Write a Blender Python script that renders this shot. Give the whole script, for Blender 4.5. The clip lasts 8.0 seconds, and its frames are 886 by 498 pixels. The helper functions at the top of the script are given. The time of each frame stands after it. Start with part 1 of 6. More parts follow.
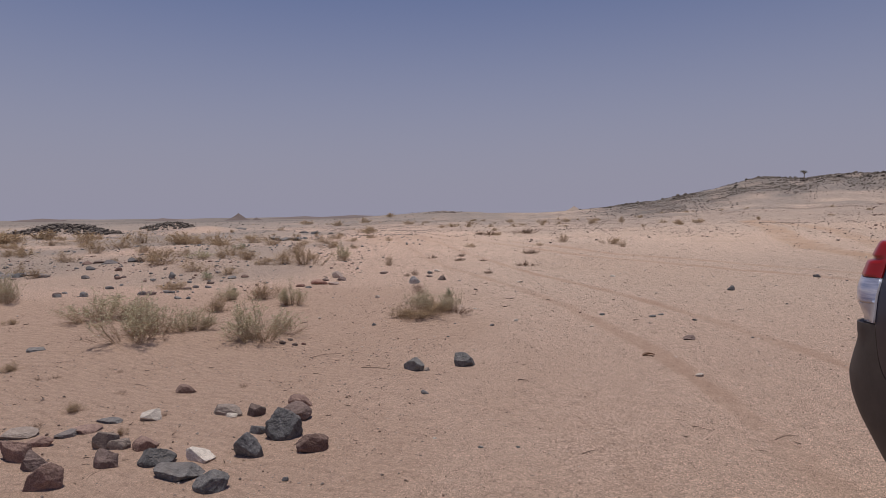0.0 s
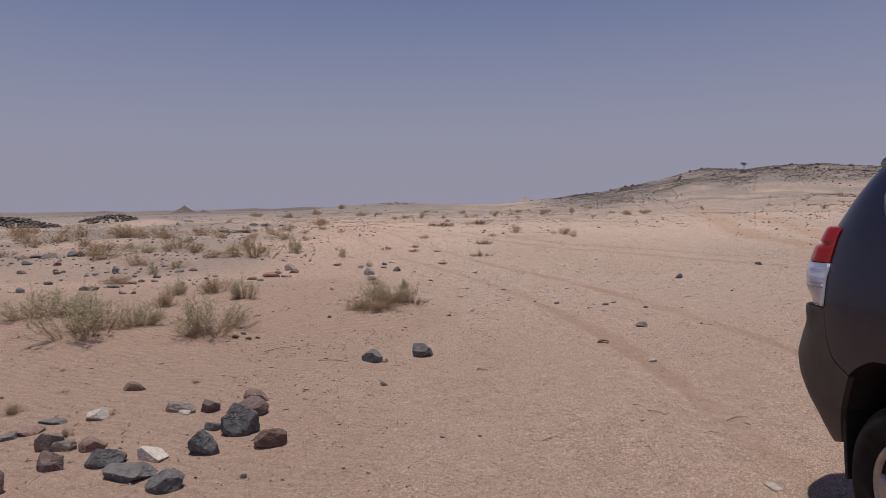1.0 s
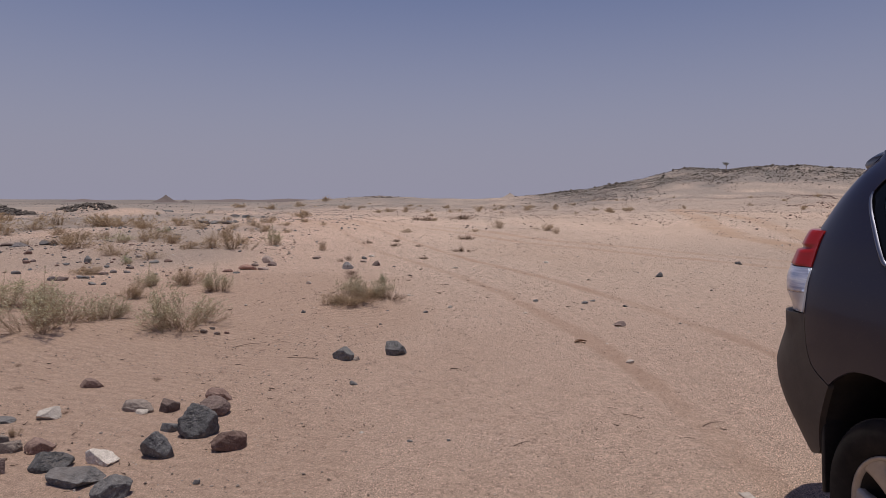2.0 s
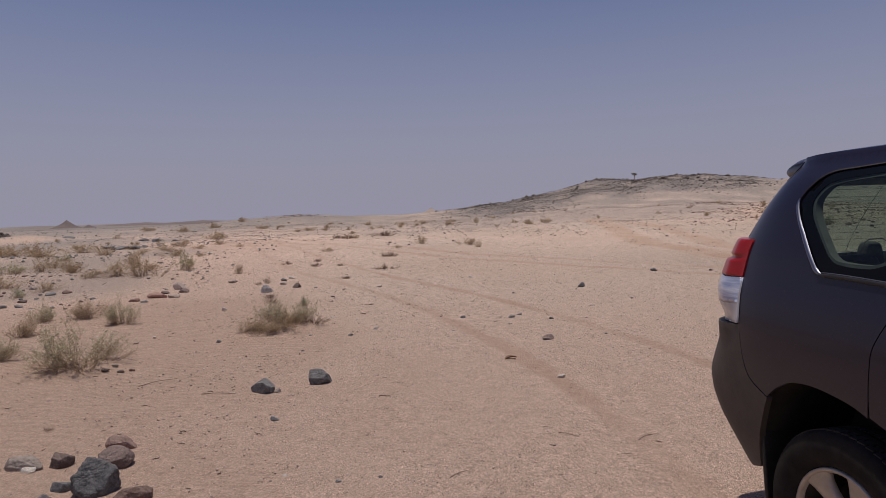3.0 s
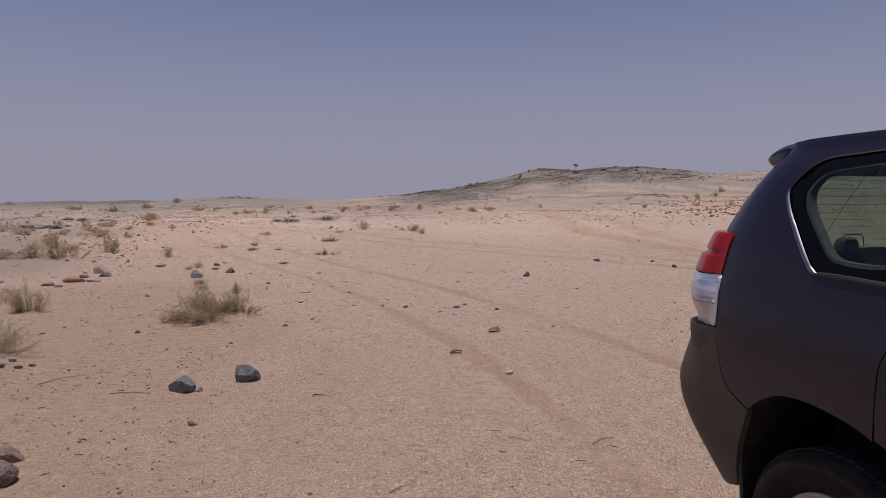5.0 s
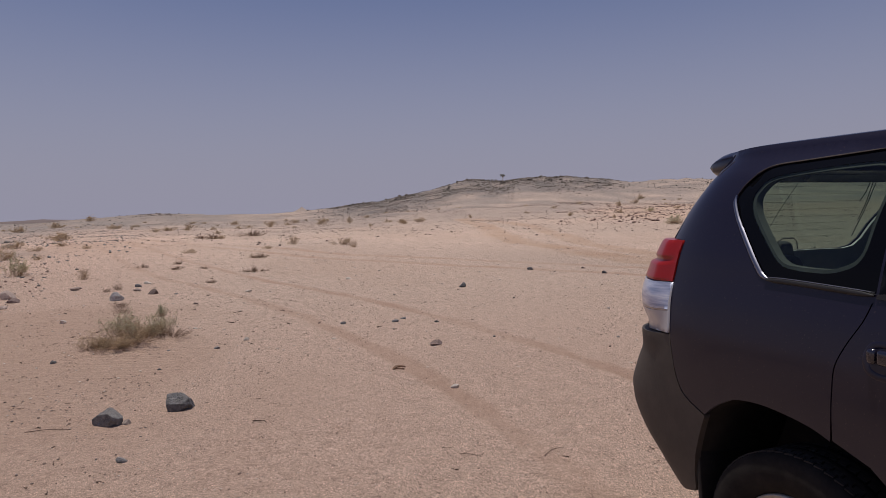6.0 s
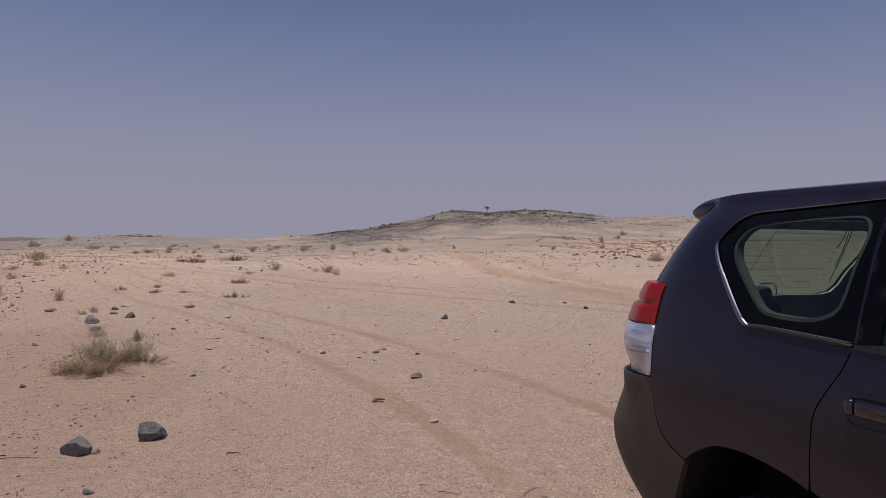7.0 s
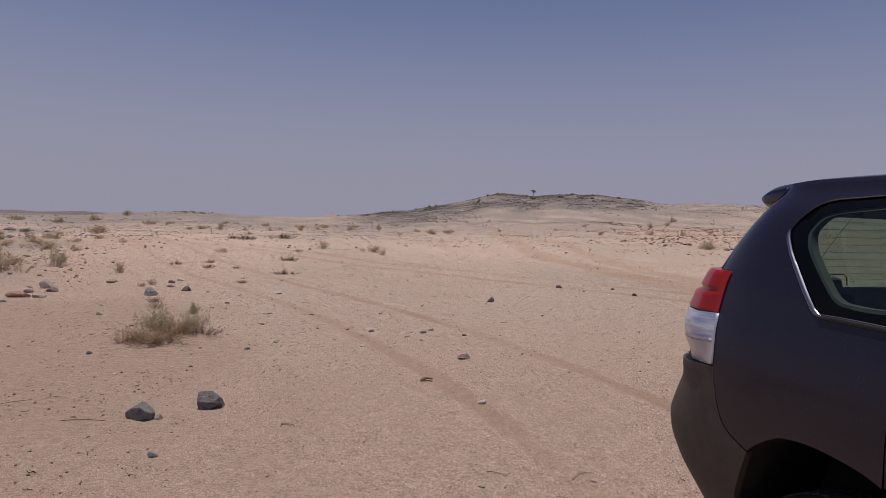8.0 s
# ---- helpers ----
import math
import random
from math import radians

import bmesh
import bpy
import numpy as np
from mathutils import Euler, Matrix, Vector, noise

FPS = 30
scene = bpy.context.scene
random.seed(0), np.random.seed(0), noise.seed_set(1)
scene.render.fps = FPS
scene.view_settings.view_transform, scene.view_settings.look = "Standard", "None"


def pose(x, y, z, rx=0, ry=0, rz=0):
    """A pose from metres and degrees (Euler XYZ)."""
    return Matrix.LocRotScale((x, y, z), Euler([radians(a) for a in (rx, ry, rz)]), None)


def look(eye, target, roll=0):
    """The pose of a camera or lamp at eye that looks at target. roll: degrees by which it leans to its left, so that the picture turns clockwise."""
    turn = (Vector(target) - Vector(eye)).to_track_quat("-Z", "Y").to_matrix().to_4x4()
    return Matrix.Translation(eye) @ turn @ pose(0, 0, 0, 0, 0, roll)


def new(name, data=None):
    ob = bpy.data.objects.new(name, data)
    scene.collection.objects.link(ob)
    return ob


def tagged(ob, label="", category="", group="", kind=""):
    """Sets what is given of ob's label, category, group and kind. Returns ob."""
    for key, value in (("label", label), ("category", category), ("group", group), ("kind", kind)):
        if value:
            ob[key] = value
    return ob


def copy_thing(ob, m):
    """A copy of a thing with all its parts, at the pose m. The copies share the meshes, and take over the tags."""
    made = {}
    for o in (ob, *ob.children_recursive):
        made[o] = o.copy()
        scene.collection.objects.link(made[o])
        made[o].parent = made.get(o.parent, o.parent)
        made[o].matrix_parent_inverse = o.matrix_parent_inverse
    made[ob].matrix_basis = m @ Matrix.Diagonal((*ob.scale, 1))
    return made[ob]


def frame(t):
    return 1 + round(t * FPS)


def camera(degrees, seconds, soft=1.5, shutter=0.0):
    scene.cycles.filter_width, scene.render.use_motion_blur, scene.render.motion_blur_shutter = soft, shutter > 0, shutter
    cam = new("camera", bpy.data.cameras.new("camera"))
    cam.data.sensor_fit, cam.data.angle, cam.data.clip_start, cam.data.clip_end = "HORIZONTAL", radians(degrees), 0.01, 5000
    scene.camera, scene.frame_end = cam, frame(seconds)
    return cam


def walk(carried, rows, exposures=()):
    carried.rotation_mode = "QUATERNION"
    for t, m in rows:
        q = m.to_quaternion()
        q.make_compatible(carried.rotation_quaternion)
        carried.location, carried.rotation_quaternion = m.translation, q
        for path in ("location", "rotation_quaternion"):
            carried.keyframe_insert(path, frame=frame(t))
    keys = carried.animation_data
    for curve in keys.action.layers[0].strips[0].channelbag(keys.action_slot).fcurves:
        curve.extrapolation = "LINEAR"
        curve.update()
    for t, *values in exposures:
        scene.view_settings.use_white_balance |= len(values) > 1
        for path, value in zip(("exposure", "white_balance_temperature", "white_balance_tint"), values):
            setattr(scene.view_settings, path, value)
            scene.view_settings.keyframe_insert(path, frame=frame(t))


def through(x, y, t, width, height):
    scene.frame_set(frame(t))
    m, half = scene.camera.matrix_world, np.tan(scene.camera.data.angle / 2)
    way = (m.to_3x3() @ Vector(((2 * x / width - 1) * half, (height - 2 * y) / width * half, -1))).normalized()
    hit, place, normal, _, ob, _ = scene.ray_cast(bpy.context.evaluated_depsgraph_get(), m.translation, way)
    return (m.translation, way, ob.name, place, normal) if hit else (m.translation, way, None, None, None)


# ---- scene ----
cam = camera(70.4, 8.0, soft=0.6)
PATH = [
    (0, (0.031, -0.174, 1.561), (-0.022, 1.823, 1.458), -0.7),
    (0.5, (-0.006, -0.137, 1.55), (0.056, 1.858, 1.422), -0.4),
    (1, (-0.019, -0.132, 1.545), (0.078, 1.861, 1.413), -0.9),
    (1.2, (-0.018, -0.109, 1.524), (0.087, 1.883, 1.381), -0.4),
    (2.3, (0.12, 0.109, 1.554), (0.302, 2.095, 1.397), 0.0),
    (2.5, (0.134, 0.163, 1.548), (0.385, 2.14, 1.374), -0.9),
    (2.8, (0.106, 0.224, 1.558), (0.444, 2.193, 1.459), -1.0),
    (3, (0.088, 0.265, 1.565), (0.48, 2.224, 1.461), -1.6),
    (3.2, (0.077, 0.304, 1.555), (0.515, 2.254, 1.466), -0.9),
    (3.5, (0.06, 0.363, 1.541), (0.553, 2.296, 1.401), 0.6),
    (3.8, (0.07, 0.413, 1.534), (0.585, 2.334, 1.316), -0.0),
    (4, (0.076, 0.447, 1.53), (0.547, 2.378, 1.311), -1.0),
    (4.2, (0.109, 0.501, 1.533), (0.564, 2.44, 1.355), -1.8),
    (4.5, (0.158, 0.581, 1.537), (0.573, 2.532, 1.387), -0.4),
    (4.7, (0.164, 0.626, 1.542), (0.623, 2.566, 1.382), -0.3),
    (5, (0.173, 0.694, 1.55), (0.74, 2.606, 1.4), -0.2),
    (5.2, (0.16, 0.733, 1.564), (0.801, 2.624, 1.447), -1.7),
    (6.3, (0.107, 0.816, 1.559), (0.903, 2.648, 1.452), -1.0),
    (6.5, (0.108, 0.814, 1.573), (0.896, 2.651, 1.506), -0.6),
    (6.7, (0.106, 0.813, 1.579), (0.913, 2.643, 1.535), -0.2),
    (7, (0.104, 0.812, 1.588), (0.931, 2.633, 1.567), 0.3),
    (7.2, (0.084, 0.814, 1.584), (0.905, 2.638, 1.581), 0.8),
    (7.5, (0.055, 0.818, 1.578), (0.827, 2.662, 1.516), 1.0),
    (7.8, (0.047, 0.829, 1.579), (0.744, 2.701, 1.485), 1.1),
    (8, (0.041, 0.836, 1.579), (0.738, 2.709, 1.5), 1.6),
]
walk(cam, [(t, look(eye, target, roll)) for t, eye, target, roll in PATH])

# ---- world and sun ----
SUN_EL, SUN_AZ = 85.5, -40.0  # degrees up; degrees to the right of +y
world = bpy.data.worlds.new("sky")
scene.world = world
world.use_nodes = True
wn, wl = world.node_tree.nodes, world.node_tree.links
sky = wn.new("ShaderNodeTexSky")
sky.sky_type, sky.sun_disc = "NISHITA", False
sky.sun_elevation, sky.sun_rotation = radians(SUN_EL), radians(SUN_AZ)
sky.altitude, sky.air_density, sky.dust_density, sky.ozone_density = 300, 1.0, 1.0, 3.0
tint = wn.new("ShaderNodeMix")
tint.data_type, tint.blend_type = "RGBA", "MULTIPLY"
tint.inputs["Factor"].default_value = 1.0
tint.inputs["B"].default_value = (0.74, 0.68, 0.82, 1)
wl.new(sky.outputs["Color"], tint.inputs["A"])
# dust haze that thickens towards the horizon all round
coord, split = wn.new("ShaderNodeTexCoord"), wn.new("ShaderNodeSeparateXYZ")
wl.new(coord.outputs["Generated"], split.inputs["Vector"])
thick = wn.new("ShaderNodeMapRange")
thick.interpolation_type = "SMOOTHSTEP"
for slot, value in (("From Min", -0.02), ("From Max", 0.46), ("To Min", 1.0), ("To Max", 0.0)):
    thick.inputs[slot].default_value = value
wl.new(split.outputs["Z"], thick.inputs["Value"])
haze = wn.new("ShaderNodeMix")
haze.data_type = "RGBA"
haze.inputs["B"].default_value = (3.66, 3.58, 4.62, 1)
wl.new(thick.outputs["Result"], haze.inputs["Factor"])
wl.new(tint.outputs["Result"], haze.inputs["A"])
wl.new(haze.outputs["Result"], wn["Background"].inputs["Color"])
wn["Background"].inputs["Strength"].default_value = 0.0785
sun = new("sun", bpy.data.lights.new("sun", "SUN"))
sun.data.energy, sun.data.angle, sun.data.color = 2.80, radians(0.8), (1.0, 0.95, 0.88)
a, e = radians(SUN_AZ), radians(SUN_EL)
sun.matrix_world = look((0, 0, 60), Vector((0, 0, 60)) - Vector((math.sin(a) * math.cos(e), math.cos(a) * math.cos(e), math.sin(e))))

# ---- materials ----


def material(name, colour=(0.5, 0.5, 0.5), rough=0.8, metal=0.0, spec=0.4):
    m = bpy.data.materials.new(name)
    m.use_nodes = True
    b = m.node_tree.nodes["Principled BSDF"]
    b.inputs["Base Color"].default_value = (*colour, 1)
    b.inputs["Roughness"].default_value, b.inputs["Metallic"].default_value = rough, metal
    b.inputs["Specular IOR Level"].default_value = spec
    return m, m.node_tree.nodes, m.node_tree.links, b


def noise_node(nodes, links, scale, detail=4.0, rough=0.6, vector=None):
    n = nodes.new("ShaderNodeTexNoise")
    n.inputs["Scale"].default_value, n.inputs["Detail"].default_value, n.inputs["Roughness"].default_value = scale, detail, rough
    if vector is not None:
        links.new(vector, n.inputs["Vector"])
    return n.outputs["Fac"]


def ramp(nodes, links, fac, stops):
    r = nodes.new("ShaderNodeValToRGB")
    while len(r.color_ramp.elements) < len(stops):
        r.color_ramp.elements.new(0.5)
    for el, (p, c) in zip(r.color_ramp.elements, stops):
        el.position, el.color = p, (*c, 1) if len(c) == 3 else c
    links.new(fac, r.inputs["Fac"])
    return r.outputs["Color"]


def blend(nodes, links, fac, a, b, mode="MIX"):
    n = nodes.new("ShaderNodeMix")
    n.data_type, n.blend_type = "RGBA", mode
    for value, slot in ((fac, n.inputs["Factor"]), (a, n.inputs["A"]), (b, n.inputs["B"])):
        if isinstance(value, (int, float)):
            slot.default_value = value
        elif isinstance(value, tuple):
            slot.default_value = (*value, 1)
        else:
            links.new(value, slot)
    return n.outputs["Result"]


def bump(nodes, links, b, height, strength, distance):
    n = nodes.new("ShaderNodeBump")
    n.inputs["Strength"].default_value, n.inputs["Distance"].default_value = strength, distance
    links.new(height, n.inputs["Height"])
    links.new(n.outputs["Normal"], b.inputs["Normal"])
    return n


def math_node(nodes, links, op, a, b=0.0):
    n = nodes.new("ShaderNodeMath")
    n.operation = op
    for value, slot in ((a, n.inputs[0]), (b, n.inputs[1])):
        if isinstance(value, (int, float)):
            slot.default_value = value
        else:
            links.new(value, slot)
    return n.outputs[0]


def ground_material():
    m, n, l, b = material("desert_sand", rough=0.95, spec=0.15)
    geo = n.new("ShaderNodeNewGeometry")
    pos = geo.outputs["Position"]
    fine = noise_node(n, l, 150, 3, 0.7, pos)
    mid = noise_node(n, l, 9, 5, 0.65, pos)
    broad = noise_node(n, l, 0.35, 4, 0.6, pos)
    gravel = n.new("ShaderNodeAttribute")
    gravel.attribute_name = "gravel"
    track = n.new("ShaderNodeAttribute")
    track.attribute_name = "track"
    rocky = n.new("ShaderNodeAttribute")
    rocky.attribute_name = "rocky"
    sand = ramp(n, l, mid, [(0.3, (0.530, 0.362, 0.271)), (0.7, (0.622, 0.436, 0.332))])
    coarse = ramp(n, l, mid, [(0.3, (0.575, 0.403, 0.308)), (0.7, (0.69, 0.496, 0.386))])
    patch = math_node(n, l, "ADD", gravel.outputs["Fac"], math_node(n, l, "MULTIPLY", math_node(n, l, "SUBTRACT", broad, 0.5), 1.0))
    col = blend(n, l, ramp(n, l, patch, [(0.25, (0, 0, 0)), (0.75, (1, 1, 1))]), sand, coarse)
    # grains: a mosaic of light and dark grit
    grit = n.new("ShaderNodeTexVoronoi")
    grit.inputs["Scale"].default_value = 230
    l.new(pos, grit.inputs["Vector"])
    sep = n.new("ShaderNodeSeparateColor")
    l.new(grit.outputs["Color"], sep.inputs["Color"])
    shade = ramp(n, l, sep.outputs["Red"], [(0.0, (0.10, 0.10, 0.10)), (0.12, (0.55, 0.53, 0.53)), (0.32, (0.93, 0.92, 0.92)), (0.78, (1.10, 1.10, 1.10)), (0.95, (1.7, 1.7, 1.7)), (1.0, (2.4, 2.4, 2.4))])
    col = blend(n, l, math_node(n, l, "ADD", math_node(n, l, "MULTIPLY", gravel.outputs["Fac"], 0.75), 0.26), col, shade, "MULTIPLY")
    col = blend(n, l, 0.35, col, ramp(n, l, fine, [(0.3, (0.6, 0.58, 0.56)), (0.7, (1.25, 1.25, 1.25))]), "MULTIPLY")
    # larger grains here and there
    lump = n.new("ShaderNodeTexVoronoi")
    lump.inputs["Scale"].default_value = 105
    l.new(pos, lump.inputs["Vector"])
    lsep = n.new("ShaderNodeSeparateColor")
    l.new(lump.outputs["Color"], lsep.inputs["Color"])
    some = ramp(n, l, lsep.outputs["Green"], [(0.0, (0.34, 0.32, 0.31)), (0.12, (0.6, 0.58, 0.57)), (0.19, (1, 1, 1)), (0.84, (1, 1, 1)), (0.92, (1.5, 1.5, 1.5))])
    core = ramp(n, l, lump.outputs["Distance"], [(0.30, (1, 1, 1)), (0.45, (0, 0, 0))])
    col = blend(n, l, math_node(n, l, "MULTIPLY", core, math_node(n, l, "ADD", gravel.outputs["Fac"], 0.25)), col, blend(n, l, 1.0, col, some, "MULTIPLY"))
    clods = noise_node(n, l, 38, 3, 0.75, pos)
    col = blend(n, l, 0.8, col, ramp(n, l, clods, [(0.34, (0.80, 0.79, 0.78)), (0.5, (1.0, 1.0, 1.0)), (0.66, (1.17, 1.17, 1.17))]), "MULTIPLY")
    ripple = n.new("ShaderNodeTexWave")
    ripple.bands_direction = "Y"
    for slot, value in (("Scale", 3.4), ("Distortion", 9.0), ("Detail", 3.0), ("Detail Scale", 0.6)):
        ripple.inputs[slot].default_value = value
    slant = n.new("ShaderNodeMapping")
    slant.inputs["Rotation"].default_value = (0, 0, radians(24))
    l.new(pos, slant.inputs["Vector"])
    l.new(slant.outputs["Vector"], ripple.inputs["Vector"])
    soft = ramp(n, l, gravel.outputs["Fac"], [(0.12, (1, 1, 1)), (0.45, (0, 0, 0))])
    # shading of the ripples put into the colour: paler crests, darker troughs
    col = blend(n, l, math_node(n, l, "MULTIPLY", soft, 0.3), col, blend(n, l, 1.0, col, ramp(n, l, ripple.outputs["Fac"], [(0.1, (0.90, 0.89, 0.88)), (0.9, (1.08, 1.08, 1.08))]), "MULTIPLY"))
    # small stones too far off to be built one by one
    remote = n.new("ShaderNodeAttribute")
    remote.attribute_name = "remote"
    for scale, share, where in ((32, 0.4, gravel), (11, 0.35, gravel), (3.0, 0.8, remote)):
        cell = n.new("ShaderNodeTexVoronoi")
        cell.inputs["Scale"].default_value = scale
        l.new(pos, cell.inputs["Vector"])
        csep = n.new("ShaderNodeSeparateColor")
        l.new(cell.outputs["Color"], csep.inputs["Color"])
        kind = ramp(n, l, csep.outputs["Red"], [(0.0, (0.32, 0.31, 0.31)), (0.10, (0.55, 0.53, 0.52)), (0.14, (1, 1, 1)), (0.90, (1, 1, 1)), (0.93, (1.35, 1.35, 1.36)), (1.0, (1.7, 1.7, 1.72))])
        spot = ramp(n, l, cell.outputs["Distance"], [(0.18, (share,) * 3), (0.30, (0, 0, 0))])
        col = blend(n, l, math_node(n, l, "MULTIPLY", spot, where.outputs["Fac"]), col, blend(n, l, 1.0, col, kind, "MULTIPLY"))
    tracked = ramp(n, l, mid, [(0.3, (0.455, 0.29, 0.205)), (0.7, (0.53, 0.345, 0.25))])
    far = noise_node(n, l, 2.2, 8, 0.85, pos)
    stony = ramp(n, l, far, [(0.38, (0.13, 0.115, 0.105)), (0.48, (0.26, 0.22, 0.193)), (0.60, (0.40, 0.325, 0.278))])
    loam = n.new("ShaderNodeAttribute")
    loam.attribute_name = "loam"
    col = blend(n, l, loam.outputs["Fac"], col, blend(n, l, 1.0, col, (1.03, 1.075, 1.085), "MULTIPLY"))
    ashen = n.new("ShaderNodeAttribute")
    ashen.attribute_name = "ashen"
    col = blend(n, l, ashen.outputs["Fac"], col, ramp(n, l, mid, [(0.3, (0.315, 0.255, 0.212)), (0.7, (0.385, 0.315, 0.266))]))
    col = blend(n, l, rocky.outputs["Fac"], col, stony)
    # patches of coarser and finer gravel
    mottle = noise_node(n, l, 8.0, 8, 0.85, pos)
    col = blend(n, l, math_node(n, l, "MULTIPLY", loam.outputs["Fac"], 0.75), col, blend(n, l, 1.0, col, ramp(n, l, mottle, [(0.36, (0.62, 0.61, 0.61)), (0.5, (1.0, 1.0, 1.0)), (0.64, (1.28, 1.28, 1.29))]), "MULTIPLY"))
    col = blend(n, l, track.outputs["Fac"], col, tracked)
    clay = n.new("ShaderNodeAttribute")
    clay.attribute_name = "clay"
    col = blend(n, l, clay.outputs["Fac"], col, ramp(n, l, mottle, [(0.35, (0.44, 0.285, 0.19)), (0.65, (0.56, 0.375, 0.26))]))
    # the dark cap of the hill
    cap = n.new("ShaderNodeAttribute")
    cap.attribute_name = "cap"
    col = blend(n, l, cap.outputs["Fac"], col, ramp(n, l, far, [(0.42, (0.085, 0.079, 0.075)), (0.58, (0.25, 0.21, 0.183))]))
    l.new(col, b.inputs["Base Color"])
    height = math_node(n, l, "ADD", math_node(n, l, "MULTIPLY", fine, 0.5), math_node(n, l, "MULTIPLY", grit.outputs["Distance"], 1.0))
    height = math_node(n, l, "ADD", height, math_node(n, l, "MULTIPLY", noise_node(n, l, 30, 4, 0.6, pos), 1.2))
    height = math_node(n, l, "ADD", height, math_node(n, l, "MULTIPLY", math_node(n, l, "MULTIPLY", ripple.outputs["Fac"], soft), 1.6))
    height = math_node(n, l, "ADD", height, math_node(n, l, "MULTIPLY", noise_node(n, l, 8, 3, 0.6, pos), 1.4))
    bump(n, l, b, height, 0.85, 0.012)
    return m


def rock_material(name, dark, light, tone=0.25, coarse=14):
    """Weathered stone that differs a little from piece to piece."""
    m, n, l, b = material(name, rough=0.85, spec=0.3)
    info = n.new("ShaderNodeObjectInfo")
    geo = n.new("ShaderNodeNewGeometry")
    pos = geo.outputs["Position"]
    mott = noise_node(n, l, 26, 6, 0.7, pos)
    col = ramp(n, l, mott, [(0.3, dark), (0.68, light)])
    either = math_node(n, l, "FRACT", math_node(n, l, "ADD", info.outputs["Random"], geo.outputs["Random Per Island"]))
    col = blend(n, l, 1.0, col, ramp(n, l, either, [(0.0, (1 - tone,) * 3), (1.0, (1 + tone,) * 3)]), "MULTIPLY")
    # pocks and crystals
    col = blend(n, l, 0.8, col, ramp(n, l, noise_node(n, l, 150, 4, 0.75, pos), [(0.34, (0.62, 0.61, 0.60)), (0.5, (1.0, 1.0, 1.0)), (0.68, (1.5, 1.5, 1.5))]), "MULTIPLY")
    # dust that has settled on faces turned up
    up = n.new("ShaderNodeSeparateXYZ")
    l.new(geo.outputs["Normal"], up.inputs["Vector"])
    dusty = math_node(n, l, "MULTIPLY", math_node(n, l, "POWER", math_node(n, l, "MAXIMUM", up.outputs["Z"], 0.0), 3.0), noise_node(n, l, 9, 3, 0.6, pos))
    col = blend(n, l, math_node(n, l, "MULTIPLY", dusty, 0.35), col, (0.42, 0.30, 0.23))
    l.new(col, b.inputs["Base Color"])
    bump(n, l, b, math_node(n, l, "ADD", noise_node(n, l, 55, 6, 0.7, pos), math_node(n, l, "MULTIPLY", noise_node(n, l, coarse, 5, 0.65, pos), 1.8)), 1.0, 0.009)
    return m


def plant_material(name, low, high, rough=0.9):
    m, n, l, b = material(name, rough=rough, spec=0.15)
    geo = n.new("ShaderNodeNewGeometry")
    col = ramp(n, l, geo.outputs["Random Per Island"], [(0.0, low), (1.0, high)])
    l.new(col, b.inputs["Base Color"])
    thin, mix = n.new("ShaderNodeBsdfTranslucent"), n.new("ShaderNodeMixShader")
    l.new(col, thin.inputs["Color"])
    mix.inputs["Fac"].default_value = 0.35
    l.new(b.outputs["BSDF"], mix.inputs[1])
    l.new(thin.outputs["BSDF"], mix.inputs[2])
    l.new(mix.outputs["Shader"], n["Material Output"].inputs["Surface"])
    return m


SAND = ground_material()
ROCKS = {
    "k": rock_material("black_basalt", (0.064, 0.063, 0.064), (0.205, 0.200, 0.199)),
    "a": rock_material("grey_slate", (0.118, 0.116, 0.113), (0.28, 0.273, 0.265)),
    "r": rock_material("red_brown_rock", (0.145, 0.088, 0.072), (0.33, 0.218, 0.18)),
    "p": rock_material("purple_brown_rock", (0.105, 0.074, 0.065), (0.235, 0.169, 0.15)),
    "w": rock_material("pale_grey_rock", (0.19, 0.152, 0.13), (0.37, 0.305, 0.262)),
    "c": rock_material("cream_quartz", (0.52, 0.45, 0.38), (0.74, 0.66, 0.58)),
    "v": rock_material("veined_grey_rock", (0.085, 0.083, 0.082), (0.66, 0.64, 0.62), 0.1),
    "o": rock_material("rosy_sandstone", (0.20, 0.108, 0.082), (0.44, 0.262, 0.205)),
    "h": rock_material("pale_pinkish_rock", (0.30, 0.225, 0.19), (0.54, 0.425, 0.365)),
    "g": rock_material("flat_grey_slab", (0.15, 0.135, 0.135), (0.27, 0.24, 0.23)),
}
FINE_GRIT = rock_material("tan_grit", (0.25, 0.178, 0.134), (0.50, 0.37, 0.285), 0.55)
DARK_GRIT = rock_material("dark_brown_grit", (0.10, 0.072, 0.056), (0.24, 0.172, 0.134), 0.4)
GRIT = rock_material("brown_grit", (0.19, 0.15, 0.125), (0.40, 0.315, 0.26), 0.5)
TWIG = plant_material("dry_twigs", (0.38, 0.26, 0.165), (0.64, 0.485, 0.335))
BARK = plant_material("dead_brown_twigs", (0.24, 0.146, 0.097), (0.44, 0.295, 0.205))
STRAW = plant_material("straw_twigs", (0.37, 0.258, 0.165), (0.60, 0.445, 0.305))
LEAF = plant_material("grey_green_leaves", (0.47, 0.43, 0.28), (0.74, 0.67, 0.47))
LEAF_GREEN = plant_material("green_leaves", (0.32, 0.345, 0.21), (0.54, 0.55, 0.37))
LEAF_ACACIA = plant_material("dark_acacia_leaves", (0.09, 0.085, 0.055), (0.19, 0.17, 0.11))
LEAF_DRY = plant_material("dry_leaves", (0.42, 0.305, 0.19), (0.64, 0.49, 0.325))
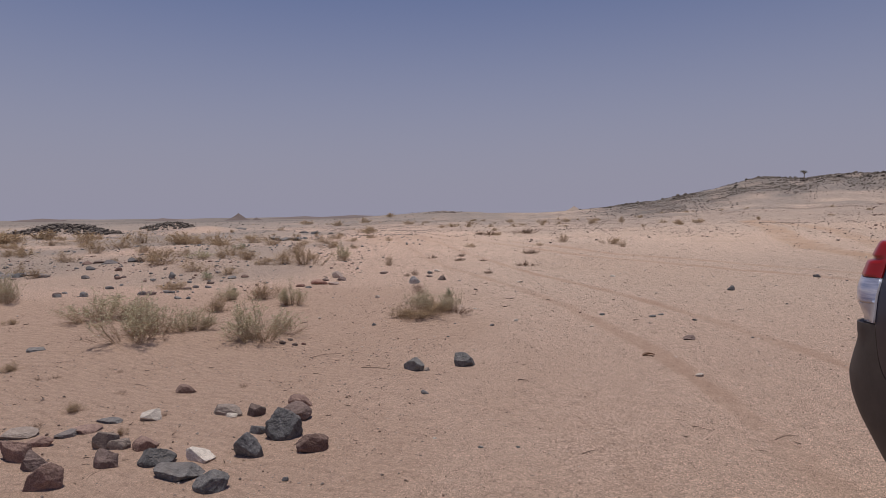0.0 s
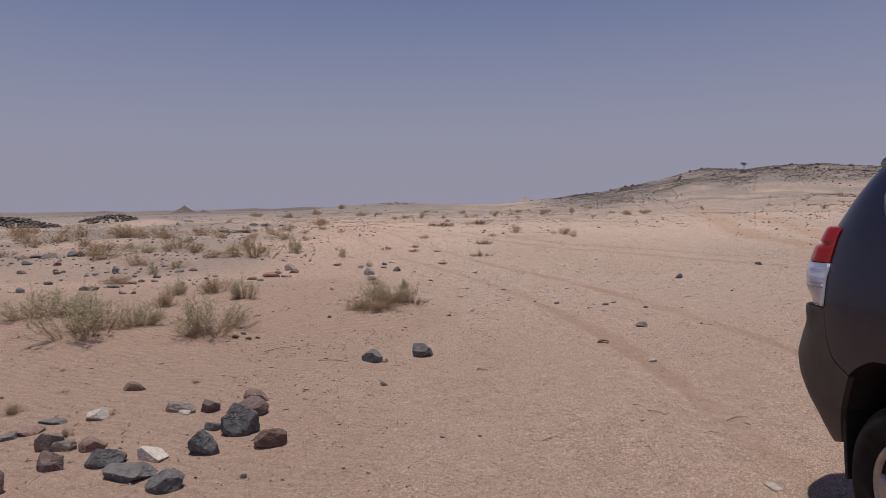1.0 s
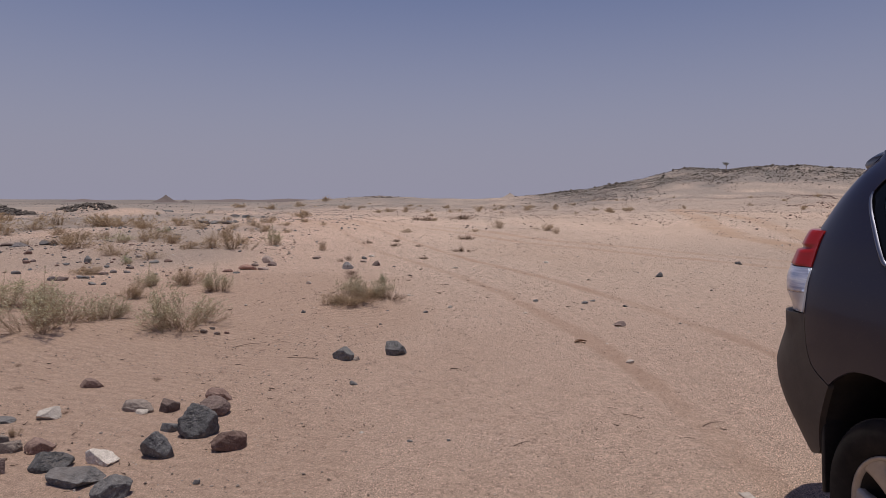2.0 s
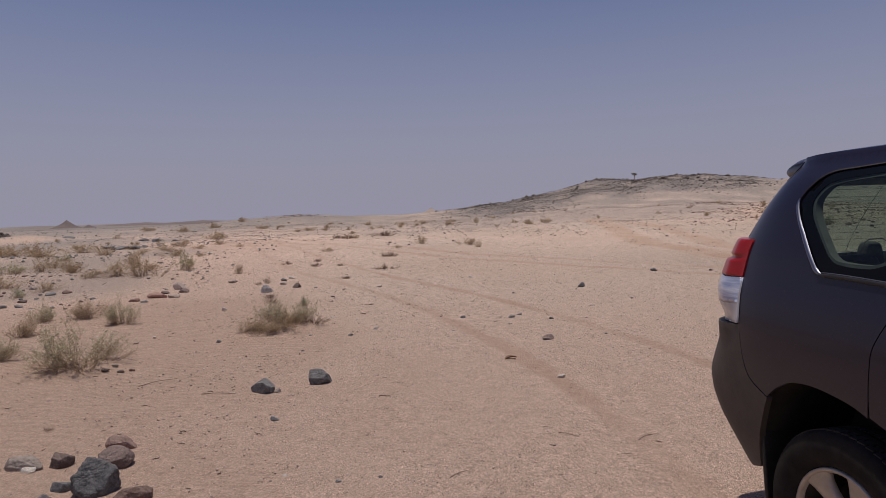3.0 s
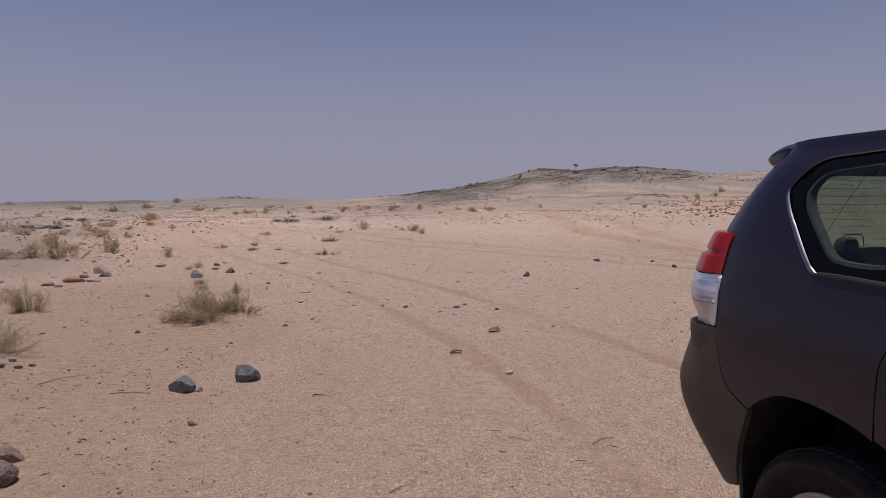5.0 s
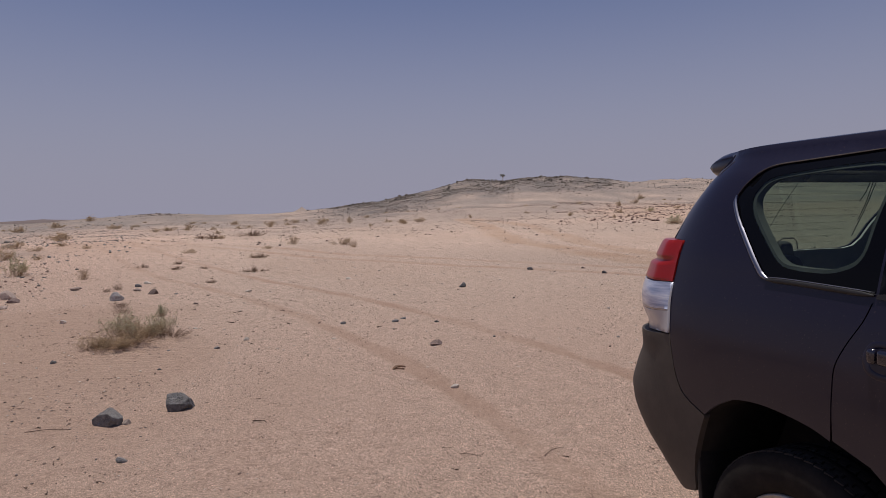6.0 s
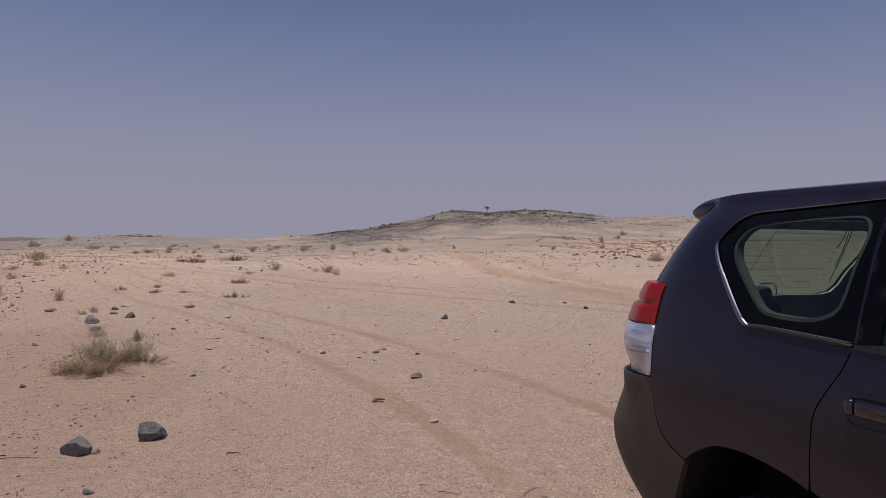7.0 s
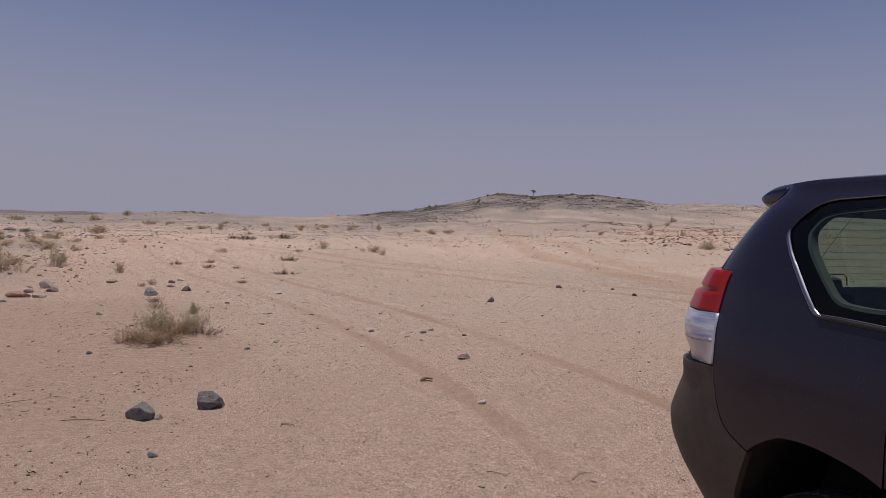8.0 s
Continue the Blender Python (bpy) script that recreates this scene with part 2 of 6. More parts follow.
DRIED = plant_material("dark_dead_twigs", (0.18, 0.11, 0.077), (0.35, 0.23, 0.16))


# ---- the lie of the land ----
RIDGE_AZ = (-16, -10, -6, -3, -1.5, 0.5, 3, 7, 10, 12, 14.3, 16.6, 19, 21.6, 23.3, 25.1, 27, 28.4, 29.8, 31.5, 34.5, 37.3, 39.5, 42, 46, 60, 80, 100)
RIDGE_EL = (0.0, 0.1, 0.2, 0.4, 0.48, 0.36, 0.25, 0.2, 0.35, 0.55, 0.8, 1.05, 1.5, 1.9, 2.33, 2.83, 2.85, 2.6, 2.85, 2.95, 2.83, 2.5, 2.16, 2.26, 2.1, 1.9, 1.0, 0.0)
MOUNDS = []


def ease(t):
    t = np.clip(t, 0, 1)
    return t * t * (3 - 2 * t)


def grain(x, y, seed=0):
    """Smooth random heights of about -1 to 1 on a unit lattice."""
    ix, iy = np.floor(x), np.floor(y)
    fx, fy = x - ix, y - iy
    fx, fy = fx * fx * (3 - 2 * fx), fy * fy * (3 - 2 * fy)

    def corner(a, b):
        v = np.sin(a * 127.1 + b * 311.7 + seed * 74.7) * 43758.5453
        return (v - np.floor(v)) * 2 - 1

    top = corner(ix, iy) * (1 - fx) + corner(ix + 1, iy) * fx
    low = corner(ix, iy + 1) * (1 - fx) + corner(ix + 1, iy + 1) * fx
    return top * (1 - fy) + low * fy


def land(x, y):
    """The height of the ground without its finest relief."""
    x, y = np.asarray(x, float), np.asarray(y, float)
    r, az = np.hypot(x, y - 0.3), np.degrees(np.arctan2(x, y - 0.3))
    crest = np.interp(az, RIDGE_AZ, RIDGE_EL)
    top = np.where(crest > 0, 1.6 * ease(crest / 0.2) + 220 * np.tan(np.radians(crest)), 0)
    # a long apron that climbs ever faster, with a steeper crown
    s = np.clip((r - 18) / 202, 0, 1)
    z = top * (0.6 * s**1.6 + 0.4 * ease((s - 0.58) / 0.42)) * (1 - ease((r - 230) / 500))
    z = z + 0.22 * ease((r - 25) / 80) * grain(x / 23 + 3, y / 23) + 0.12 * ease((r - 10) / 25) * grain(x / 6.1, y / 6.1, 2)
    z = z + ease((r - 150) / 50) * ease(crest / 1.5) * (0.55 * grain(x / 9, y / 9, 5) + 0.35 * grain(x / 3.1, y / 3.1, 35)) * (1 - ease((r - 300) / 100))
    z = z - 0.09 * ease((x - 0.3) / 1.5) * (1 - ease((y - 3.4) / 3.5)) * (1 - ease((x - 6) / 6))
    z = z + 0.012 * grain(x / 0.7, y / 0.7, 7) * (1 - ease((r - 30) / 30))
    z = z + ease((r - 1500) / 900) * (1 - ease((az - 2) / 8)) * (6.0 + 3.0 * grain(az / 2.7, r / 900, 37)) * (az > -70)
    for mx, my, mr, mh in MOUNDS:
        z = z + mh * np.exp(-((x - mx) ** 2 + (y - my) ** 2) / (mr * mr))
    return z


def mound(x, y, r, h):
    MOUNDS.append((x, y, r, h))


# sand heaped round the roots of shrubs, and low swells of the ground
mound(-3.8, 7.2, 1.1, 0.14)
mound(-3.4, 7.7, 0.7, 0.06)
mound(-2.4, 7.5, 0.7, 0.06)
mound(-5.3, 9.1, 0.9, 0.09)
mound(-0.42, 9.6, 0.60, 0.13)
mound(-3.5, 11.4, 1.2, 0.10)
mound(-8.3, 11.0, 0.9, 0.10)
mound(-9.0, 21.0, 3.0, 0.18)
mound(-4.6, 20.0, 2.2, 0.14)
mound(7.0, 31.5, 2.4, 0.16)
mound(-15.0, 32.0, 4.5, 0.25)
for az, r, wide, high in ((-34.2, 84, 2.4, 0.45), (-32.6, 85, 2.6, 0.85), (-30.8, 86, 2.3, 0.6), (-26.1, 99, 2.2, 0.5), (-24.4, 100, 2.4, 0.95), (-22.0, 84, 4.2, 0.8)):
    mound(r * math.sin(math.radians(az)), r * math.cos(math.radians(az)), wide, high)

# ---- ground ----


def along(points, x, y):
    """Distance of places from a polyline, and how far along it they lie."""
    best, where = np.full(x.shape, 1e9), np.zeros(x.shape)
    gone = 0.0
    for (ax, ay), (bx, by) in zip(points, points[1:]):
        vx, vy = bx - ax, by - ay
        size = math.hypot(vx, vy)
        t = np.clip(((x - ax) * vx + (y - ay) * vy) / size**2, 0, 1)
        d = np.hypot(x - ax - t * vx, y - ay - t * vy)
        where = np.where(d < best, gone + t * size, where)
        best = np.minimum(best, d)
        gone += size
    return best, where


RUTS = (
    (0.11, 0.62, ((2.2, 2.0), (2.28, 3.9), (2.31, 4.7), (2.31, 5.5), (2.25, 6.7), (2.12, 8.3), (1.85, 10.6), (1.3, 13.4), (0.78, 15.2), (0.3, 17.2), (-0.25, 18.7), (-1.3, 23.5), (-2.6, 32.0), (-4.5, 45.0))),
    (0.11, 0.74, ((4.02, 2.5), (4.01, 5.6), (3.96, 6.4), (3.87, 7.4), (3.75, 8.8), (3.53, 10.5), (2.98, 13.1), (2.1, 16.5), (1.3, 20.8), (0.4, 25.0), (-0.6, 32.0), (-2.6, 45.0))),
    (0.20, 0.75, ((11.2, 9.5), (9.95, 12.4), (8.65, 15.4), (6.9, 19.2), (5.2, 24.0), (2.5, 33.0), (-4.0, 50.0))),
    (0.20, 0.75, ((12.2, 11.0), (11.0, 14.0), (9.9, 17.0), (8.4, 20.6), (6.5, 25.5), (3.8, 34.0), (-2.5, 52.0))),
    (0.75, 0.8, ((11.8, 11.0), (12.9, 15.6), (14.0, 20.4), (15.0, 26.5), (17.4, 33.0), (22.0, 44.0), (30.0, 66.0))),
    (0.6, 0.7, ((13.8, 14.0), (15.2, 18.5), (17.4, 25.0), (19.6, 30.0), (24.0, 40.0), (31.0, 64.0))),
)


def track_mask(x, y, ruts=RUTS[:4]):
    total = np.zeros(x.shape)
    for width, strength, line in ruts:
        d, _ = along(line, x, y)
        d = d + width * 0.35 * grain(x * 3, y * 3, 11)
        strength = strength * (0.85 + 0.35 * grain(x * 1.3, y * 0.9, 30))
        strength = strength * (0.35 + 0.65 * ease((np.hypot(x, y) - 3.6) / 3.0))
        total = np.maximum(total, strength * (1 - ease((d - width * 0.6) / (width * 0.9))))
    return total


def relief(x, y):
    """Ruts with tread marks, and lumps in the soft sand."""
    z = np.zeros(x.shape)
    r = np.hypot(x, y)
    for width, strength, line in RUTS[:2]:
        d, s = along(line, x, y)
        inside = 1 - ease((d - width * 0.75) / (width * 0.5))
        z = z + inside * (-0.005 + 0.0015 * np.sin(s * 2 * np.pi / 0.07)) + 0.004 * np.exp(-(((d - width * 1.35) / 0.05) ** 2))
    for width, strength, line in RUTS[2:]:
        d, _ = along(line, x, y)
        z = z - 0.03 * strength * np.exp(-((d / width) ** 2))
    soft = ease((-0.6 - x) / 1.6) * (1 - ease((r - 16) / 6))
    z = z + soft * 0.016 * grain(x / 0.45, y / 0.3, 3)
    z = z + 0.006 * grain(x / 0.13, y / 0.13, 9) * (1 - ease((r - 5) / 4)) + 0.003 * grain(x / 0.05, y / 0.05, 10) * (1 - ease((r - 3) / 2.5))
    return z


def build_ground():
    fan = np.concatenate([np.arange(-48, 70, 0.28), np.arange(70, 312, 3.0)])
    rings = np.concatenate([np.linspace(0.25, 2.0, 14)[:-1], np.geomspace(2.0, 40, 350)[:-1], np.geomspace(40, 280, 110)[:-1], np.geomspace(280, 4600, 40)])
    az, rr = np.meshgrid(np.radians(fan), rings)
    x, y = 0.05 + rr * np.sin(az), 0.3 + rr * np.cos(az)
    z = land(x, y) + relief(x, y)
    co = np.stack([x, y, z], -1).reshape(-1, 3)
    co = np.concatenate([co, [[0.05, 0.3, float(land(0.05, 0.3))]]])
    nr, na = rr.shape
    i, j = np.meshgrid(np.arange(nr - 1), np.arange(na), indexing="ij")
    k = (j + 1) % na
    quads = np.stack([i * na + j, i * na + k, (i + 1) * na + k, (i + 1) * na + j], -1).reshape(-1, 4)
    hub = [(int(nr * na), int(q), int((q + 1) % na))[::-1] for q in range(na)]
    me = bpy.data.meshes.new("ground")
    me.from_pydata(co.tolist(), [], quads.tolist() + hub)
    me.polygons.foreach_set("use_smooth", np.ones(len(me.polygons), bool))
    gx, gy = co[:, 0], co[:, 1]
    r, a = np.hypot(gx, gy), np.degrees(np.arctan2(gx, gy))
    # coarse grit lies to the right of the soft sand and on the open plain
    gravel = ease((gx + 1.6 + 0.9 * grain(gx * 0.8, gy * 0.6, 6) + 0.4 * grain(gx * 2.5, gy * 2, 18)) / 3.6) * 0.8 + 0.1
    plain = 0.70 + 0.6 * grain(gx / 5, gy / 9, 8) + 0.5 * ease((-12 - a) / 10) * ease((r - 13) / 8) * (1 - ease((r - 45) / 20))
    plain = np.maximum(gravel * 0.6, plain)
    gravel = gravel + (plain - gravel) * ease((r - 9 - 3 * grain(gx / 2.5, gy / 2.5, 19)) / 9)
    crest = np.interp(a, RIDGE_AZ, RIDGE_EL)
    # grey-brown stony soil: the hill's crown and its long left-hand spur, bands across the slope, patches of the plain
    foot = 122 + 30 * ease((a - 20) / 6)
    rocky = ease((r - foot - 16 * grain(a / 1.7, r / 14, 12)) / 22) * ease((crest - 0.3) / 0.4) * (0.9 + 0.35 * grain(a / 0.9, r / 7, 13)) * (1 - 0.5 * ease((a - 36) / 5))
    rocky = np.maximum(rocky, 0.8 * np.exp(-(((r - 158 + 0.9 * (a - 30) - 6 * grain(a / 2.0, 0 * a, 16)) / 7) ** 2)) * ease((a - 24) / 3) * (0.8 + 0.4 * grain(a / 0.8, r / 5, 17)))
    rocky = np.clip(rocky, 0, 1)
    rocky = np.maximum(rocky, 0.75 * ease((r - 28) / 12) * (1 - ease((r - 85) / 40)) * ease((-7 - a) / 6) * np.clip(0.6 + grain(gx / 6, gy / 9, 14), 0, 1))
    rocky = np.maximum(rocky, 0.8 * ease((r - 80) / 60) * ease((-5 - a) / 8) * np.clip(0.45 + 0.9 * grain(a / 3, r / 40, 15), 0, 1))
    rocky = np.maximum(rocky, (0.40 + 0.42 * ease((r - 70) / 55)) * ease((r - 40 - 12 * grain(gx / 9, gy / 12, 26)) / 40) * ease((a + 18) / 8) * np.clip(0.8 + 0.5 * grain(gx / 5, gy / 8, 27), 0, 1))
    rocky = np.maximum(rocky, 0.85 * ease((r - 120) / 120) * ease((2 - a) / 6) * np.clip(0.9 + 0.3 * grain(a / 2, r / 60, 36), 0, 1))
    rocky = np.where(gy < 0, 0, np.clip(rocky, 0, 1))
    cap = 0.7 * ease((r - 163 + 40 * ease((21 - a) / 5) - 12 * grain(a / 1.3, r / 10, 28)) / 14) * ease((crest - 0.5) / 0.6) * (1 - 0.75 * ease((a - 36) / 3)) * np.clip(0.75 + 0.8 * grain(a / 1.1, r / 8, 29), 0, 1)
    cap = np.maximum(cap, 0.6 * ease((r - 260) / 150) * ease((4 - a) / 4) * ease((a + 70) / 10) * np.clip(0.8 + 0.5 * grain(a / 3, r / 150, 40), 0, 1))
    # reddish earth on the flank of the hill
    flank = ease((a - 33 - 2 * grain(r / 12, a / 5, 53)) / 5) * ease((r - 46 - 10 * grain(a / 3, r / 15, 54)) / 22) * (1 - ease((r - 105 - 15 * grain(a / 2, r / 12, 58)) / 40)) * (gy > 0)
    clay = np.maximum(track_mask(gx, gy, RUTS[4:]), 0.5 * flank * np.clip(0.65 + 0.7 * grain(gx / 4, gy / 6, 55), 0, 1))
    rocky, cap = rocky * (1 - 0.5 * flank), cap * (1 - 0.5 * flank)
    # pale grey gravel between the shrubs of the open plain
    ashen = 0.75 * ease((-9 - a) / 8) * ease((r - 15 - 4 * grain(gx / 4, gy / 4, 22)) / 6) * (1 - ease((r - 60) / 30)) * np.clip(0.7 + 0.8 * grain(gx / 5, gy / 7, 23), 0, 1)
    ashen = np.maximum(ashen, 0.85 * ease((r - 75 - 15 * grain(a / 3, r / 20, 38)) / 60) * ease((9 - a) / 6) * np.clip(0.85 + 0.4 * grain(a / 1.5, r / 25, 39), 0, 1))
    ashen = np.maximum(ashen, 0.28 * ease((r - 8) / 12) * ease((a + 2) / 12) * np.clip(0.4 + 0.8 * grain(gx / 6, gy / 9, 24), 0, 1) * (1 - ease((r - 120) / 60)))
    for name, values in (("gravel", gravel), ("track", track_mask(gx, gy)), ("rocky", rocky), ("ashen", ashen), ("cap", cap), ("clay", clay), ("loam", ease((r - 5) / 10) * ease((a + 8) / 14) * (1 - ease((r - 260) / 70)) * (1 - 0.6 * flank)), ("remote", ease((r - 30) / 40))):
        me.attributes.new(name, "FLOAT", "POINT").data.foreach_set("value", np.asarray(values, np.float32))
    me.materials.append(SAND)
    return tagged(new("ground", me), "pinkish tan desert sand with grit, ripples and wheel ruts", "ground", kind="structure")


def ground_at(x, y):
    return float(land(x, y))

# ---- mesh helpers ----


def mesh_of(name, verts, faces, mat, smooth=True):
    me = bpy.data.meshes.new(name)
    me.from_pydata([tuple(v) for v in verts], [], [tuple(f) for f in faces])
    me.polygons.foreach_set("use_smooth", [smooth] * len(me.polygons))
    me.materials.append(mat)
    return me


def part(name, bm, mat, parent, label="", smooth=True):
    """Links a bmesh, or a mesh, as one object under a thing or a part."""
    if isinstance(bm, bmesh.types.BMesh):
        me = bpy.data.meshes.new(name)
        bm.to_mesh(me)
        bm.free()
        me.polygons.foreach_set("use_smooth", [smooth] * len(me.polygons))
        me.materials.append(mat)
    else:
        me = bm
    ob = new(name, me)
    ob.parent = parent
    return tagged(ob, label)


def thing(name, label, category, group="", kind=""):
    return tagged(new(name), label, category, group, kind)

# ---- stones ----
BALL = {}


def ball(level):
    if level not in BALL:
        bm = bmesh.new()
        if level:
            bmesh.ops.create_icosphere(bm, subdivisions=level, radius=1)
        else:
            tips = [bm.verts.new(c) for c in ((1, 0.2, 0), (-0.2, 1, 0.1), (-1, -0.1, 0), (0.1, -1, -0.1), (0.15, 0.1, 1), (0, 0, -1))]
            for q in range(4):
                bm.faces.new((tips[q], tips[(q + 1) % 4], tips[4]))
                bm.faces.new((tips[(q + 1) % 4], tips[q], tips[5]))
            bm.verts.index_update()
        BALL[level] = (np.array([v.co[:] for v in bm.verts]), [[v.index for v in f.verts] for f in bm.faces])
        bm.free()
    return BALL[level]


def stone_shape(seed, level=4, cuts=10, rough=0.035):
    """A broken stone: a ball cut by random planes, with worn edges and a chipped skin. Fills the box -0.5..0.5."""
    rng = np.random.default_rng(seed)
    d, faces = ball(level)
    # planes that lean all ways, more of them steep than flat, meeting in worn edges
    n = rng.normal(size=(cuts, 3))
    n[0], n[1] = (rng.normal(0, 0.45), rng.normal(0, 0.45), 1), (0, 0, -1)
    n /= np.linalg.norm(n, axis=1)[:, None]
    h = rng.uniform(0.56, 1.0, cuts)
    keen = rng.uniform(50, 130)
    r = (np.sum((np.maximum(d @ n.T, 0.0) / h) ** keen, axis=1) + 1.25**-keen) ** (-1 / keen)
    if rough:
        shift = Vector((seed * 3.1, 0, 0))
        bumps = [noise.fractal(Vector(p) * 3.0 + shift, 0.55, 2.2, 6) + 0.5 * (1 - 2 * abs(noise.noise(Vector(p) * 4.5 - shift))) for p in d]
        r = r + rough * np.array(bumps)
    p = d * r[:, None]
    low, high = p.min(0), p.max(0)
    return (p - (low + high) / 2) / (high - low), faces


STONE_WORDS = {
    "k": "dark charcoal basalt stone with broken facets lying on sand",
    "a": "bluish grey slate stone lying on the desert sand",
    "r": "reddish brown angular rock with a rough broken skin",
    "p": "purplish brown weathered rock resting in the sand",
    "w": "pale grey layered rock half sunk in sand",
    "c": "cream white quartz stone lying on the sand",
    "v": "dark grey rock streaked with white veins",
    "o": "rosy red sandstone rock with a flat broken top",
    "h": "pale pinkish weathered block lying on sand",
    "g": "flat thin grey stone slab lying on sand",
}
STONES = [0]


def stone(x, y, w, h, kind, tilt=0.0, turn=None, deep=None, sink=0.30):
    """One stone, w wide and h high as it shows, at a place of the ground."""
    STONES[0] += 1
    seed = STONES[0]
    rng = random.Random(seed)
    near = math.hypot(x, y) < 9
    level = 5 if w > 0.12 and near else 3 if near or w > 0.3 else 2
    verts, faces = stone_shape(seed, level, 12, 0.05 if level > 3 else 0.03)
    d = deep or w * rng.uniform(0.65, 0.9)
    dip = math.atan2(1.6, math.hypot(x, y))
    h = h * 0.86
    hh = max(0.4 * h, (h - 0.55 * d * math.sin(dip)) / math.cos(dip)) / (1 - sink)
    verts = verts * (w, d, hh)
    spin = Matrix.Rotation(radians(tilt), 3, "Y") @ Matrix.Rotation(rng.uniform(-0.3, 0.3) if turn is None else radians(turn), 3, "Z")
    verts = verts @ np.array(spin).T
    me = mesh_of("stone", verts, faces, ROCKS[kind], smooth=False)
    ob = new("stone", me)
    ob.location = (x, y + d * 0.3, ground_at(x, y + d * 0.3) + hh * (0.5 - sink))
    return tagged(ob, STONE_WORDS[kind], "stone", "stones on the sand")


def scatter(name, label, category, spots, mat, level=1, seed=0, flat=0.6):
    """Many small stones in one mesh. spots: rows of x, y, size."""
    rng = np.random.default_rng(seed)
    shapes = [stone_shape(900 + seed * 10 + k, level, 11, 0.0 if level < 2 else 0.03) for k in range(6)]
    vs, fs, count = [], [], 0
    z = land(spots[:, 0], spots[:, 1])
    for k, (x, y, s) in enumerate(spots):
        v, f = shapes[k % 6]
        a = rng.uniform(0, 6.283)
        c, n = math.cos(a), math.sin(a)
        p = v * (s * rng.uniform(0.8, 1.3), s * rng.uniform(0.7, 1.0), s * flat * rng.uniform(0.6, 1.3))
        p = np.stack([p[:, 0] * c - p[:, 1] * n + x, p[:, 0] * n + p[:, 1] * c + y, p[:, 2] + z[k] + s * flat * 0.28], 1)
        vs.append(p)
        fs.append(np.array(f) + count)
        count += len(v)
    me = mesh_of(name, np.concatenate(vs).tolist(), np.concatenate(fs).tolist(), mat, smooth=False)
    return tagged(new(name, me), label, category, kind="stuff")

# ---- shrubs ----


def tube(vs, fs, points, r0, r1, sides=3):
    """A thin tapering twig along points."""
    base = len(vs)
    for k, p in enumerate(points):
        t = k / (len(points) - 1)
        d = (points[min(k + 1, len(points) - 1)] - points[max(k - 1, 0)]).normalized()
        u = d.orthogonal().normalized()
        w = d.cross(u)
        r = r0 + (r1 - r0) * t
        for q in range(sides):
            a = 2 * math.pi * q / sides
            vs.append(p + (u * math.cos(a) + w * math.sin(a)) * r)
    for k in range(len(points) - 1):
        for q in range(sides):
            a, b = base + k * sides + q, base + k * sides + (q + 1) % sides
            fs.append((a, b, b + sides, a + sides))


